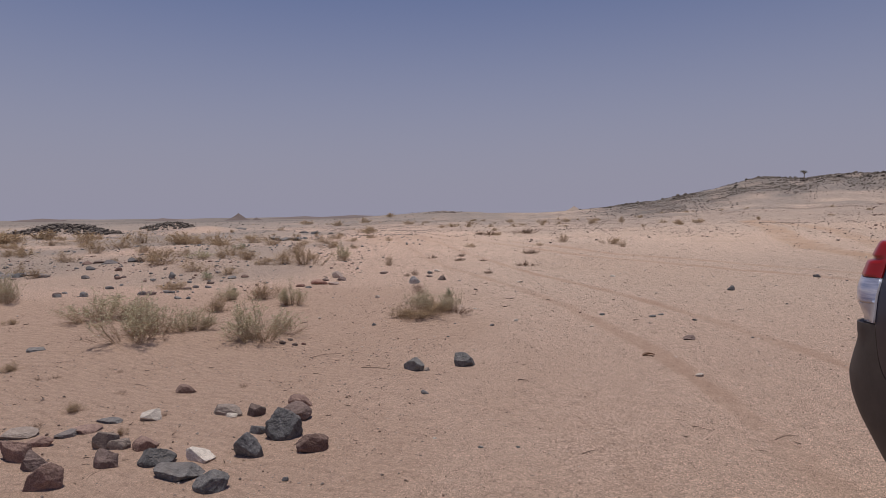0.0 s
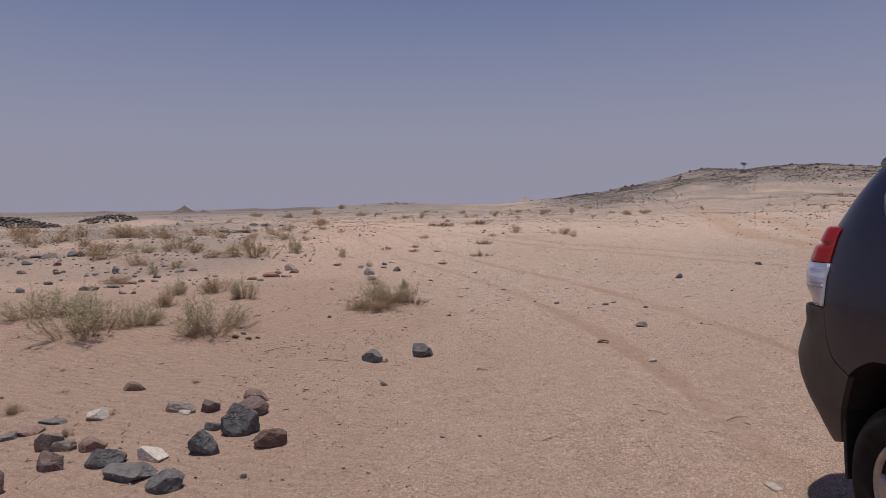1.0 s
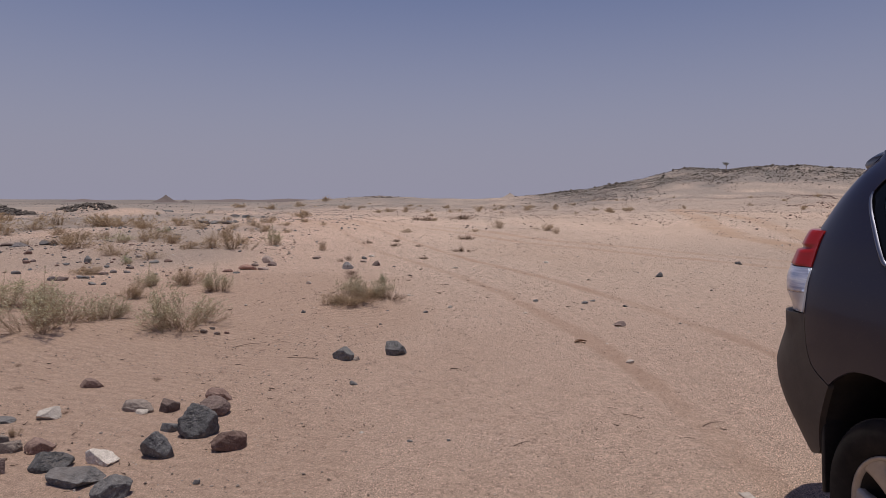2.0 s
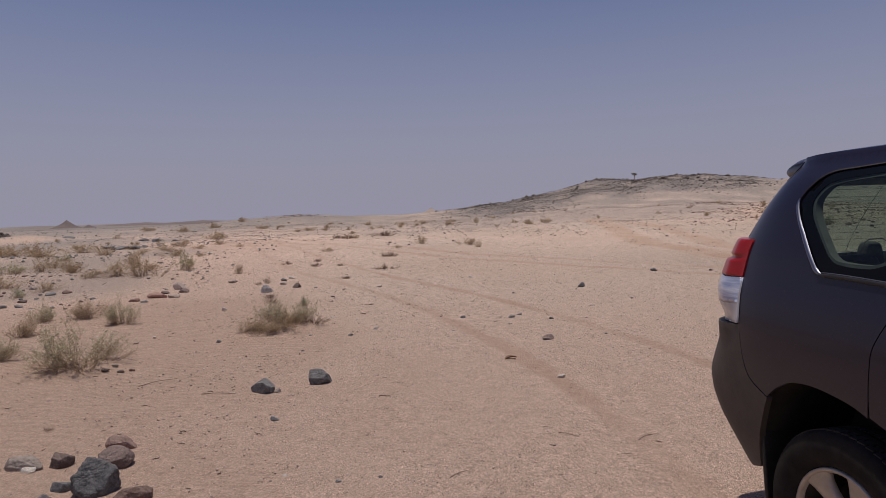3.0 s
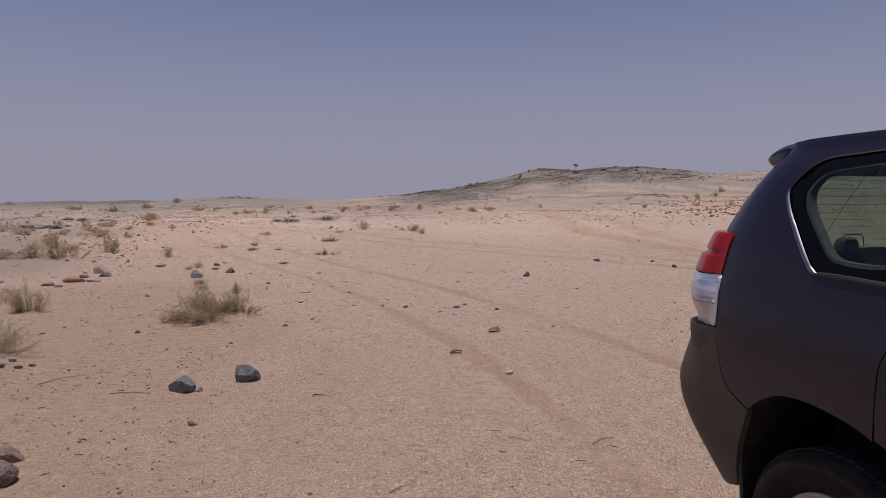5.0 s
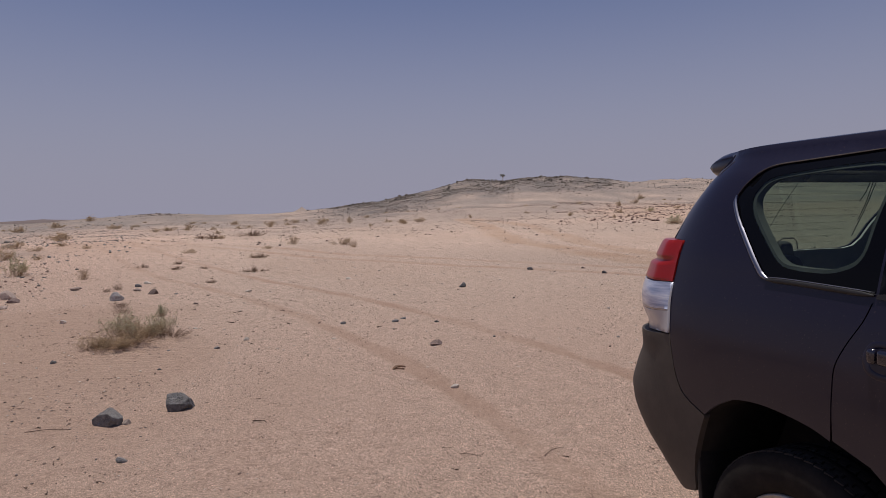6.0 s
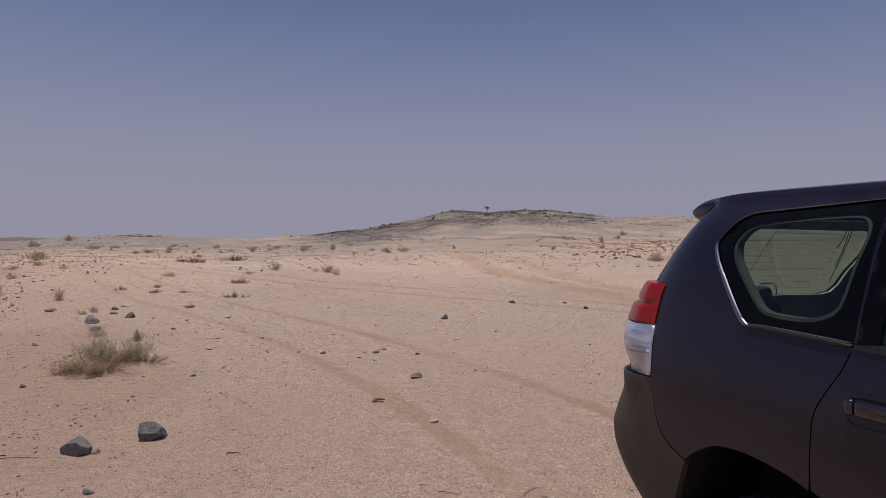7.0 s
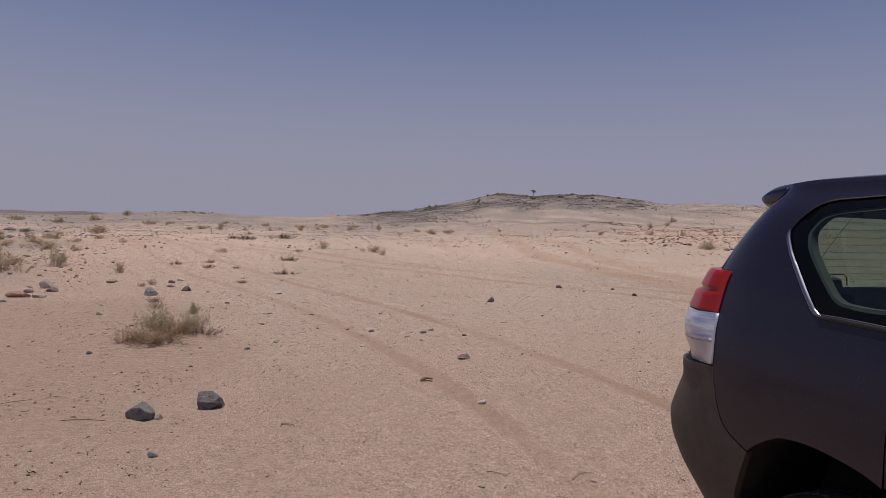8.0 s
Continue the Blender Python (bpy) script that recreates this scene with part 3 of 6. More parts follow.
def shrub(seed, label, twigs, leaves, stems=100, spread=1.0, leafy=1.0, branchy=5, fine=1.0, small=1.0, plain=False):
    """A desert shrub about 1 wide and 1 high, to be scaled: a few clumps of stems that fan out, side twigs, small leaves near the tips."""
    rng = random.Random(seed)
    vs, fs, lv, lf, dv, df = [], [], [], [], [], []
    clumps = []
    for k in range(rng.randint(6, 8)):
        a, out = rng.uniform(0, 2 * math.pi), 0.34 * spread * math.sqrt(rng.random())
        clumps.append((Vector((math.cos(a) * out, math.sin(a) * out, 0)), rng.uniform(0.55, 1.0) * (1 - 0.55 * (out / (0.4 * spread)) ** 2), rng.uniform(0.16, 0.27) * spread, rng.uniform(0.5, 1.25)))
    clumps[0] = (clumps[0][0] * 0.3, 1.0, 0.26 * spread, 1.0)
    for n in range(stems):
        foot, tall, wide, lush = clumps[n % len(clumps)]
        a, out = rng.uniform(0, 2 * math.pi), math.sqrt(rng.random()) * wide
        root = foot * 0.75 + Vector((math.cos(a), math.sin(a), 0)) * out * 0.35 + Vector((0, 0, -0.05))
        height = tall * rng.uniform(0.45, 1.0) * math.sqrt(max(0.12, 1 - (out / (1.15 * wide)) ** 2))
        skirt = stems > 50 and rng.random() < 0.15  # dead twigs that sprawl round the foot
        if skirt:
            height, out = height * rng.uniform(0.12, 0.4), out + 0.16 * spread * rng.random()
        tip = foot * 1.1 + Vector((math.cos(a) * out, math.sin(a) * out, height)) + foot.normalized() * height * 0.12
        mid = root.lerp(tip, 0.5) + Vector((rng.uniform(-0.06, 0.06), rng.uniform(-0.06, 0.06), rng.uniform(-0.06, 0.03)))
        pts = []
        for k in range(5):
            t = k / 4
            pts.append(root * (1 - t) ** 2 + mid * 2 * t * (1 - t) + tip * t * t + Vector((rng.uniform(-1, 1), rng.uniform(-1, 1), rng.uniform(-0.5, 0.5))) * 0.026)
        wood, bits = (dv, df) if skirt else (vs, fs)
        tube(wood, bits, pts[::2] if plain else pts, 0.0034 * fine, 0.0012 * fine)
        for _ in range(branchy):
            t = rng.uniform(0.25, 0.98)
            k = min(int(t * 4), 3)
            start = pts[k].lerp(pts[k + 1], t * 4 - k)
            way = ((pts[k + 1] - pts[k]).normalized() + Vector((rng.uniform(-1, 1), rng.uniform(-1, 1), rng.uniform(-0.5, 0.9))) * 0.95).normalized()
            size = rng.uniform(0.07, 0.22)
            bend = Vector((rng.uniform(-0.04, 0.04), rng.uniform(-0.04, 0.04), rng.uniform(-0.02, 0.04)))
            sub = [start, start + way * size * 0.5 + bend, start + way * size]
            tube(wood, bits, sub[::2] if plain else sub, 0.0015 * fine, 0.0008 * fine)
            green = max(0.12, (start.z - 0.06) / 0.26)
            for _ in range(0 if skirt else round(rng.uniform(5, 13) * leafy * lush * min(1.3, green))):
                t2 = rng.uniform(0.15, 1.0)
                c = sub[0].lerp(sub[2], t2) + bend * 2 * t2 * (1 - t2) + Vector((rng.uniform(-1, 1), rng.uniform(-1, 1), rng.uniform(-1, 1))) * 0.011
                n3 = Vector((rng.uniform(-1, 1), rng.uniform(-1, 1), rng.uniform(-0.5, 1))).normalized()
                u = n3.orthogonal().normalized()
                w = n3.cross(u)
                s = rng.uniform(0.007, 0.017) * small
                b = len(lv)
                lv.extend([c + u * s * 1.5, c + w * s * 0.5, c - u * s * 1.5, c - w * s * 0.5])
                lf.append((b, b + 1, b + 2, b + 3))
    root = thing("shrub", label, "shrub", "desert shrubs")
    tagged(part("branchwork", mesh_of("branchwork", vs, fs, twigs), twigs, root), kind="stuff")
    if df:
        tagged(part("dead_wood", mesh_of("dead_wood", dv, df, BARK), BARK, root), "dead brown twigs round the foot", kind="stuff")
    if lf:
        tagged(part("foliage", mesh_of("foliage", lv, lf, leaves, False), leaves, root), kind="stuff")
    return root


KINDS = {
    "a": [(11, "grey-green desert shrub with dry brown twigs on sand", TWIG, LEAF, 120, 1.1, 1.0, 10), (12, "grey-green desert shrub with dry brown twigs on sand", STRAW, LEAF, 115, 1.15, 0.95, 10)],
    "b": [(21, "bluish green twiggy shrub, half dry, on bare sand", TWIG, LEAF, 130, 1.1, 1.0, 10)],
    "g": [(31, "fresh green low shrub tuft on a sand hummock", TWIG, LEAF_GREEN, 100, 1.0, 1.3, 10), (32, "grey-green tuft of a low shrub on sand", TWIG, LEAF, 100, 1.0, 1.2, 10)],
    "d": [(41, "dry straw-coloured desert bush, nearly leafless", STRAW, LEAF_DRY, 110, 1.15, 0.7, 10), (42, "dry yellowish brown low desert bush", STRAW, LEAF_DRY, 110, 1.15, 0.8, 10), (43, "dry brown twiggy desert bush", TWIG, LEAF_DRY, 110, 1.15, 0.6, 10)],
    "t": [(51, "bare dead twigs of a small desert plant", DRIED, LEAF_DRY, 46, 1.3, 0.05, 6)],
}
MADE, BUSHES = {}, [0]


def bush(x, y, w, h, kind):
    """A shrub w wide and h high, with its roots at a place of the ground."""
    BUSHES[0] += 1
    rng = random.Random(500 + BUSHES[0])
    pick = (kind, BUSHES[0] % len(KINDS[kind]))
    r = math.hypot(x, y)
    far = 2 if r > 48 else 1 if r > 17 else 0
    pick = (*pick, far)
    m = Matrix.Translation((x, y + w * 0.2, ground_at(x, y + w * 0.2))) @ Matrix.Rotation(rng.uniform(0, 6.28), 4, "Z") @ Matrix.Diagonal((w * 1.12, w * rng.uniform(0.85, 1.1), max(h * 1.25, 0.42 * w), 1))
    if pick not in MADE:
        args = list(KINDS[kind][pick[1]])
        if far:
            args[4], args[6], args[7] = (62, args[6] * 0.85, 6) if far == 1 else (46, args[6] * 0.75, 4)
        MADE[pick] = shrub(*args, fine=(0.95, 1.4, 2.2)[far] * (2.2 if kind == "t" else 1.0), small=(0.78, 1.25, 2.2)[far], plain=far > 0)
        MADE[pick].matrix_basis = m
        return MADE[pick]
    made = copy_thing(MADE[pick], Matrix())
    made.matrix_basis = m
    return made

build_ground()

# ---- the car's outer surface: plan curves that change with height ----
HW_Z = (0.30, 0.45, 0.62, 0.80, 1.00, 1.12, 1.25, 1.36, 1.44, 1.66, 1.78, 1.86)
HW_B = (0.87, 0.905, 0.925, 0.935, 0.940, 0.935, 0.915, 0.885, 0.868, 0.795, 0.735, 0.66)
END_Z = (0.30, 0.40, 0.50, 0.60, 0.70, 0.80, 0.90, 1.00, 1.10, 1.20, 1.30, 1.40, 1.50, 1.60, 1.70, 1.80, 1.86)
END_U = (0.64, 0.770, 0.925, 1.075, 1.165, 1.184, 1.130, 1.066, 1.05, 1.03, 1.01, 0.97, 0.92, 0.85, 0.775, 0.69, 0.63)
NOSE_Z = (0.30, 0.50, 0.70, 0.95, 1.10, 1.16, 1.22, 1.70, 1.86)
NOSE_U = (3.60, 3.76, 3.78, 3.72, 3.60, 3.50, 2.35, 1.35, 1.10)
U0, UF, POWER = 0.30, -2.2, 3.6
TAU = math.pi / 2 * np.linspace(0, 1, 400) ** 1.8


def eased(zs, values):
    """The same table on fine steps, with its corners rounded off."""
    fine = np.arange(zs[0], zs[-1] + 0.005, 0.01)
    v = np.interp(fine, zs, values)
    k = 5
    pad = np.r_[2 * v[0] - v[k:0:-1], v, 2 * v[-1] - v[-2:-k - 2:-1]]
    w = np.hanning(2 * k + 1)
    return fine, np.convolve(pad, w / w.sum(), "valid")


HW_Z, HW_B = eased(HW_Z, HW_B)
END_Z, END_U = eased(END_Z, END_U)


def smooth_line(points, parts=4):
    """A curve through points of an open line."""
    pts, out = [Vector(p) for p in points], []
    n = len(pts)
    for k in range(n - 1):
        p = [pts[min(max(q, 0), n - 1)] for q in (k - 1, k, k + 1, k + 2)]
        for t in np.linspace(0, 1, parts, endpoint=False):
            v = 0.5 * (2 * p[1] + (p[2] - p[0]) * t + (2 * p[0] - 5 * p[1] + 4 * p[2] - p[3]) * t**2 + (3 * p[1] - p[0] - 3 * p[2] + p[3]) * t**3)
            out.append((v[0], v[1]))
    return out + [tuple(points[-1])]


def corner_table(a, b):
    e = 2 / POWER
    p = np.stack([a * np.sin(TAU) ** e, b * np.cos(TAU) ** e], 1)
    return np.r_[0, np.cumsum(np.linalg.norm(np.diff(p, axis=0), axis=1))]


ARC = corner_table(0.74, 0.86)
TAIL = U0 + float(ARC[-1])  # the centre line of the tail


def shell(s, z, out=0.0):
    """The point of the right flank, arc length s behind the rear axle, height z; out: metres outwards."""
    b, e = float(np.interp(z, HW_Z, HW_B)), 2 / POWER
    if s > U0:
        tau = float(np.interp(s - U0, ARC, TAU))
        a = float(np.interp(z, END_Z, END_U)) - U0
        u, y = U0 + a * math.sin(tau) ** e, b * max(math.cos(tau), 0.0) ** e
        nu, ny = max(math.sin(tau), 1e-6) ** (2 - e) / a, max(math.cos(tau), 1e-6) ** (2 - e) / b
    elif s < UF:
        a = float(np.interp(z, NOSE_Z, NOSE_U)) + UF
        tau = float(np.interp((UF - s) * 0.66 / max(a, 0.2), ARC, TAU))
        u, y = UF - a * math.sin(tau) ** e, b * max(math.cos(tau), 0.0) ** e
        nu, ny = -max(math.sin(tau), 1e-6) ** (2 - e) / a, max(math.cos(tau), 1e-6) ** (2 - e) / b
    else:
        u, y, nu, ny = s, b, 0.0, 1.0
    n = math.hypot(nu, ny)
    return -(u + out * nu / n), -(y + out * ny / n), z

# ---- car materials ----


def paint_material():
    m, n, l, b = material("dusty_dark_violet_paint", (0.0135, 0.0105, 0.0235), 0.34, 0.05, 0.30)
    tex = n.new("ShaderNodeTexCoord")
    obj = tex.outputs["Object"]
    sep = n.new("ShaderNodeSeparateXYZ")
    l.new(obj, sep.inputs["Vector"])
    film = noise_node(n, l, 7, 6, 0.7, obj)
    lower = n.new("ShaderNodeMapRange")
    lower.inputs["From Min"].default_value, lower.inputs["From Max"].default_value = 1.25, 0.55
    l.new(sep.outputs["Z"], lower.inputs["Value"])
    dust = math_node(n, l, "MULTIPLY", math_node(n, l, "ADD", math_node(n, l, "MULTIPLY", lower.outputs["Result"], 0.115), 0.003), math_node(n, l, "ADD", film, 0.35))
    speck = ramp(n, l, noise_node(n, l, 120, 2, 0.5, obj), [(0.66, (0, 0, 0)), (0.76, (1, 1, 1))])
    dust = math_node(n, l, "ADD", dust, math_node(n, l, "MULTIPLY", speck, 0.10))
    l.new(blend(n, l, dust, (0.0135, 0.0105, 0.0235), (0.30, 0.225, 0.17)), b.inputs["Base Color"])
    l.new(math_node(n, l, "ADD", math_node(n, l, "MULTIPLY", dust, 1.2), 0.28), b.inputs["Roughness"])
    b.inputs["Coat Weight"].default_value, b.inputs["Coat Roughness"].default_value = 0.3, 0.12
    return m


def lens_material(name, colour, rough=0.15, through=0.3):
    m, n, l, b = material(name, colour, rough, 0.0, 0.5)
    b.inputs["Transmission Weight"].default_value, b.inputs["Coat Weight"].default_value = through, 0.25
    tex = n.new("ShaderNodeTexCoord")
    wave = n.new("ShaderNodeTexWave")
    wave.bands_direction, wave.inputs["Scale"].default_value = "Z", 22
    l.new(tex.outputs["Object"], wave.inputs["Vector"])
    bump(n, l, b, wave.outputs["Fac"], 0.05, 0.002)
    return m


def streaked_lens(name):
    """A clear lens with a silvered, ribbed bowl behind it."""
    m, n, l, b = material(name, (0.4, 0.45, 0.6), 0.28, 0.08, 0.5)
    tex, stretch = n.new("ShaderNodeTexCoord"), n.new("ShaderNodeMapping")
    stretch.inputs["Scale"].default_value = (6, 6, 60)
    l.new(tex.outputs["Object"], stretch.inputs["Vector"])
    f = noise_node(n, l, 1.0, 4, 0.6, stretch.outputs["Vector"])
    l.new(ramp(n, l, f, [(0.32, (0.28, 0.33, 0.48)), (0.5, (0.48, 0.52, 0.66)), (0.68, (0.70, 0.72, 0.78))]), b.inputs["Base Color"])
    b.inputs["Coat Weight"].default_value = 0.4
    bump(n, l, b, f, 0.25, 0.004)
    return m


def glass_material(name, colour, rough=0.02):
    m, n, l, b = material(name, colour, rough, 0.0, 0.5)
    clear = n.new("ShaderNodeBsdfTransparent")
    clear.inputs["Color"].default_value = (*colour, 1)
    shine = n.new("ShaderNodeBsdfGlossy")
    shine.inputs["Roughness"].default_value = rough
    edge = n.new("ShaderNodeLayerWeight")
    edge.inputs["Blend"].default_value = 0.5
    mix = n.new("ShaderNodeMixShader")
    l.new(math_node(n, l, "ADD", math_node(n, l, "MULTIPLY", math_node(n, l, "POWER", edge.outputs["Facing"], 5.0), 0.8), 0.04), mix.inputs["Fac"])
    l.new(clear.outputs["BSDF"], mix.inputs[1])
    l.new(shine.outputs["BSDF"], mix.inputs[2])
    l.new(mix.outputs["Shader"], n["Material Output"].inputs["Surface"])
    return m


def worn_material(name, dark, light, rough, scale=20, metal=0.0, relief_depth=0.002):
    m, n, l, b = material(name, dark, rough, metal)
    tex = n.new("ShaderNodeTexCoord")
    f = noise_node(n, l, scale, 5, 0.65, tex.outputs["Object"])
    l.new(ramp(n, l, f, [(0.3, dark), (0.7, light)]), b.inputs["Base Color"])
    bump(n, l, b, noise_node(n, l, scale * 12, 3, 0.6, tex.outputs["Object"]), 0.3, relief_depth)
    return m


PAINT = paint_material()
BUMPER = worn_material("dusty_bumper_plastic", (0.052, 0.043, 0.036), (0.080, 0.066, 0.054), 0.62, 6)
BLACK = worn_material("black_trim", (0.014, 0.013, 0.013), (0.028, 0.025, 0.023), 0.5, 30)
GLOSS_BLACK = material("glossy_black_surround", (0.004, 0.004, 0.005), 0.18, 0.0, 0.12)[0]
RUBBER = worn_material("tyre_rubber", (0.013, 0.0115, 0.0105), (0.028, 0.024, 0.021), 0.9, 14)
RUBBER.node_tree.nodes["Principled BSDF"].inputs["Specular IOR Level"].default_value = 0.15
# lighter than RUBBER: the light on the tread is put into its colour
TREAD = worn_material("lit_tread_rubber", (0.022, 0.019, 0.017), (0.046, 0.039, 0.034), 0.95, 14)
LINER = worn_material("wheel_arch_liner", (0.020, 0.017, 0.015), (0.040, 0.033, 0.028), 0.9, 12)
ALLOY = worn_material("dusty_silver_alloy", (0.31, 0.28, 0.245), (0.46, 0.42, 0.37), 0.45, 10, 0.55)
CHROME = material("satin_chrome_strip", (0.22, 0.22, 0.26), 0.36, 1.0)[0]
HANDLE, _, _, _hp = material("glossy_handle_paint", (0.013, 0.011, 0.022), 0.16, 0.0, 0.6)
_hp.inputs["Coat Weight"].default_value = 0.6
RED = lens_material("red_lens", (0.33, 0.010, 0.005), 0.30, 0.0)
CLEAR = lens_material("frosted_clear_lens", (0.52, 0.50, 0.50), 0.25, 0.1)
REFLECTOR = streaked_lens("bluish_reflector_lens")
AMBER = lens_material("amber_reflector", (0.50, 0.42, 0.36), 0.3, 0.0)
GLASS = glass_material("green_tinted_glass", (0.450, 0.545, 0.500))
TRIM = worn_material("grey_cabin_trim", (0.075, 0.077, 0.070), (0.11, 0.113, 0.103), 0.8, 15)
# far lighter than TRIM, to make up for the dim light in the cabin
LINING = worn_material("brightened_cabin_lining", (0.52, 0.525, 0.49), (0.64, 0.64, 0.60), 0.85, 15)
GASKET = worn_material("dusty_gasket", (0.030, 0.022, 0.018), (0.06, 0.045, 0.036), 0.8, 30)
SEAT = worn_material("dark_seat_fabric", (0.045, 0.045, 0.043), (0.075, 0.075, 0.072), 0.9, 30)
SCREEN = glass_material("clear_windscreen_glass", (0.75, 0.80, 0.76))

# ---- car ----


def inside(poly, x, y):
    odd = False
    for (ax, ay), (bx, by) in zip(poly, poly[1:] + poly[:1]):
        if (ay > y) != (by > y) and x < (bx - ax) * (y - ay) / (by - ay) + ax:
            odd = not odd
    return odd


def finer(poly, step):
    out = []
    for (ax, ay), (bx, by) in zip(poly, poly[1:] + poly[:1]):
        k = max(1, int(math.hypot(bx - ax, by - ay) / step))
        out += [(ax + (bx - ax) * q / k, ay + (by - ay) * q / k) for q in range(k)]
    return out


def rounded(poly, rounds=2):
    """Cuts the corners of a closed outline so that it reads as one curve."""
    for _ in range(rounds):
        out = []
        for (ax, ay), (bx, by) in zip(poly, poly[1:] + poly[:1]):
            out += [(ax * 0.8 + bx * 0.2, ay * 0.8 + by * 0.2), (ax * 0.2 + bx * 0.8, ay * 0.2 + by * 0.8)]
        poly = out
    return poly


def skin(name, outline, mat, holes=(), out=0.0, depth=0.014, step=0.04, left=False, bulge=None):
    """A body panel cut to an outline in (s, z) on the car's surface, with edges turned in."""
    from mathutils.geometry import delaunay_2d_cdt

    loops = [finer(list(outline), step)] + [finer(list(h), step) for h in holes]
    pts, edges = [], []
    for loop in loops:
        b = len(pts)
        pts += [Vector(p) for p in loop]
        edges += [(b + k, b + (k + 1) % len(loop)) for k in range(len(loop))]
    s0, s1 = min(p[0] for p in loops[0]), max(p[0] for p in loops[0])
    z0, z1 = min(p[1] for p in loops[0]), max(p[1] for p in loops[0])
    edge_pts = np.array([tuple(p) for p in pts])
    for i in range(int((s1 - s0) / step) + 1):
        for j in range(int((z1 - z0) / step) + 1):
            p = (s0 + (i + 0.5) * step, z0 + (j + 0.5) * step)
            if inside(loops[0], *p) and not any(inside(h, *p) for h in loops[1:]) and np.abs(edge_pts - p).max(1).min() > step * 0.35:
                pts.append(Vector(p))
    cv, _, cf, _, _, _ = delaunay_2d_cdt(pts, edges, [], 0, 1e-5)
    faces = []
    for f in cf:
        c = sum((cv[k] for k in f), Vector((0, 0))) / len(f)
        if inside(loops[0], *c) and not any(inside(h, *c) for h in loops[1:]):
            faces.append(f)
    extra = bulge or (lambda s, z: 0.0)
    verts = [shell(p[0], p[1], out + extra(p[0], p[1])) for p in cv]
    count = {}
    for f in faces:
        for a, b in zip(f, f[1:] + f[:1]):
            count[(a, b)] = 1
    rim = [(a, b) for a, b in count if (b, a) not in count]
    inner = {}
    for a, b in rim:
        for k in (a, b):
            if k not in inner:
                inner[k] = (len(verts), len(verts) + 1)
                verts.append(verts[k])
                verts.append(shell(cv[k][0], cv[k][1], out - depth))
    faces = [tuple(f) for f in faces] + [(a, inner[a][0], inner[b][0], b) for a, b in ()]
    faces += [(inner[b][0], inner[a][0], inner[a][1], inner[b][1]) for a, b in rim]
    if left:
        verts = [(x, -y, z) for x, y, z in verts]
    v = np.array(verts)
    f0 = faces[0]
    nrm = np.cross(v[f0[1]] - v[f0[0]], v[f0[2]] - v[f0[0]])
    if (nrm[1] > 0) != left:
        faces = [f[::-1] for f in faces]
    return mesh_of(name, verts, faces, mat)


def ribbon(name, path, width, mat, out=0.0, height=0.004, left=False, closed=False):
    """A half-round moulding laid along a line in (s, z) on the car's surface."""
    pts = [Vector(p) for p in path]
    n, line = len(pts), []
    for k in range(n if closed else n - 1):
        p = [pts[q % n] if closed else pts[min(max(q, 0), n - 1)] for q in (k - 1, k, k + 1, k + 2)]
        for t in np.linspace(0, 1, 8, endpoint=False):
            line.append(0.5 * (2 * p[1] + (p[2] - p[0]) * t + (2 * p[0] - 5 * p[1] + 4 * p[2] - p[3]) * t**2 + (3 * p[1] - p[0] - 3 * p[2] + p[3]) * t**3))
    if not closed:
        line.append(pts[-1])
    verts, faces, m, rows = [], [], 7, len(line)
    for k, p in enumerate(line):
        d = line[(k + 1) % rows if closed else min(k + 1, rows - 1)] - line[k - 1 if closed else max(k - 1, 0)]
        d.normalize()
        thin = 1.0 if closed else min(1.0, 0.25 + 6.0 * min(k, rows - 1 - k) / rows)
        for q in np.linspace(-1, 1, m):
            v = shell(p[0] - d[1] * width / 2 * q * thin, p[1] + d[0] * width / 2 * q * thin, out + height * math.sqrt(max(0.0, 1 - q * q)))
            verts.append((v[0], -v[1], v[2]) if left else v)
    for k in range(rows if closed else rows - 1):
        for q in range(m - 1):
            a, b = k * m + q, (k + 1) % rows * m + q
            faces.append((a, a + 1, b + 1, b) if left else (a, b, b + 1, a + 1))
    return mesh_of(name, verts, faces, mat)


def lathe(name, profile, mat, turns=48, arc=None, bottom=False):
    """Turns a profile of (radius, offset along the axle) about the y axis."""
    verts, faces = [], []
    n = len(profile)
    for k in range(turns):
        a = 2 * math.pi * k / turns
        verts += [(r * math.cos(a), w, r * math.sin(a)) for r, w in profile]
    for k in range(turns):
        m = (k + 1) % turns
        for q in range(n - 1):
            faces.append((k * n + q, k * n + q + 1, m * n + q + 1, m * n + q))
    return mesh_of(name, verts, faces, mat)


def box_mesh(name, size, mat, bevel=0.02, at=(0, 0, 0), taper=1.0):
    bm = bmesh.new()
    bmesh.ops.create_cube(bm, size=1)
    for v in bm.verts:
        k = taper if v.co.z > 0 else 1.0
        v.co = (v.co.x * size[0] * k + at[0], v.co.y * size[1] * k + at[1], v.co.z * size[2] + at[2])
    if bevel:
        bmesh.ops.bevel(bm, geom=list(bm.edges), offset=bevel, segments=3, affect="EDGES", profile=0.5)
    me = bpy.data.meshes.new(name)
    bm.to_mesh(me)
    bm.free()
    me.polygons.foreach_set("use_smooth", [True] * len(me.polygons))
    me.materials.append(mat)
    return me


WHEEL_R, RIM_R = 0.393, 0.238


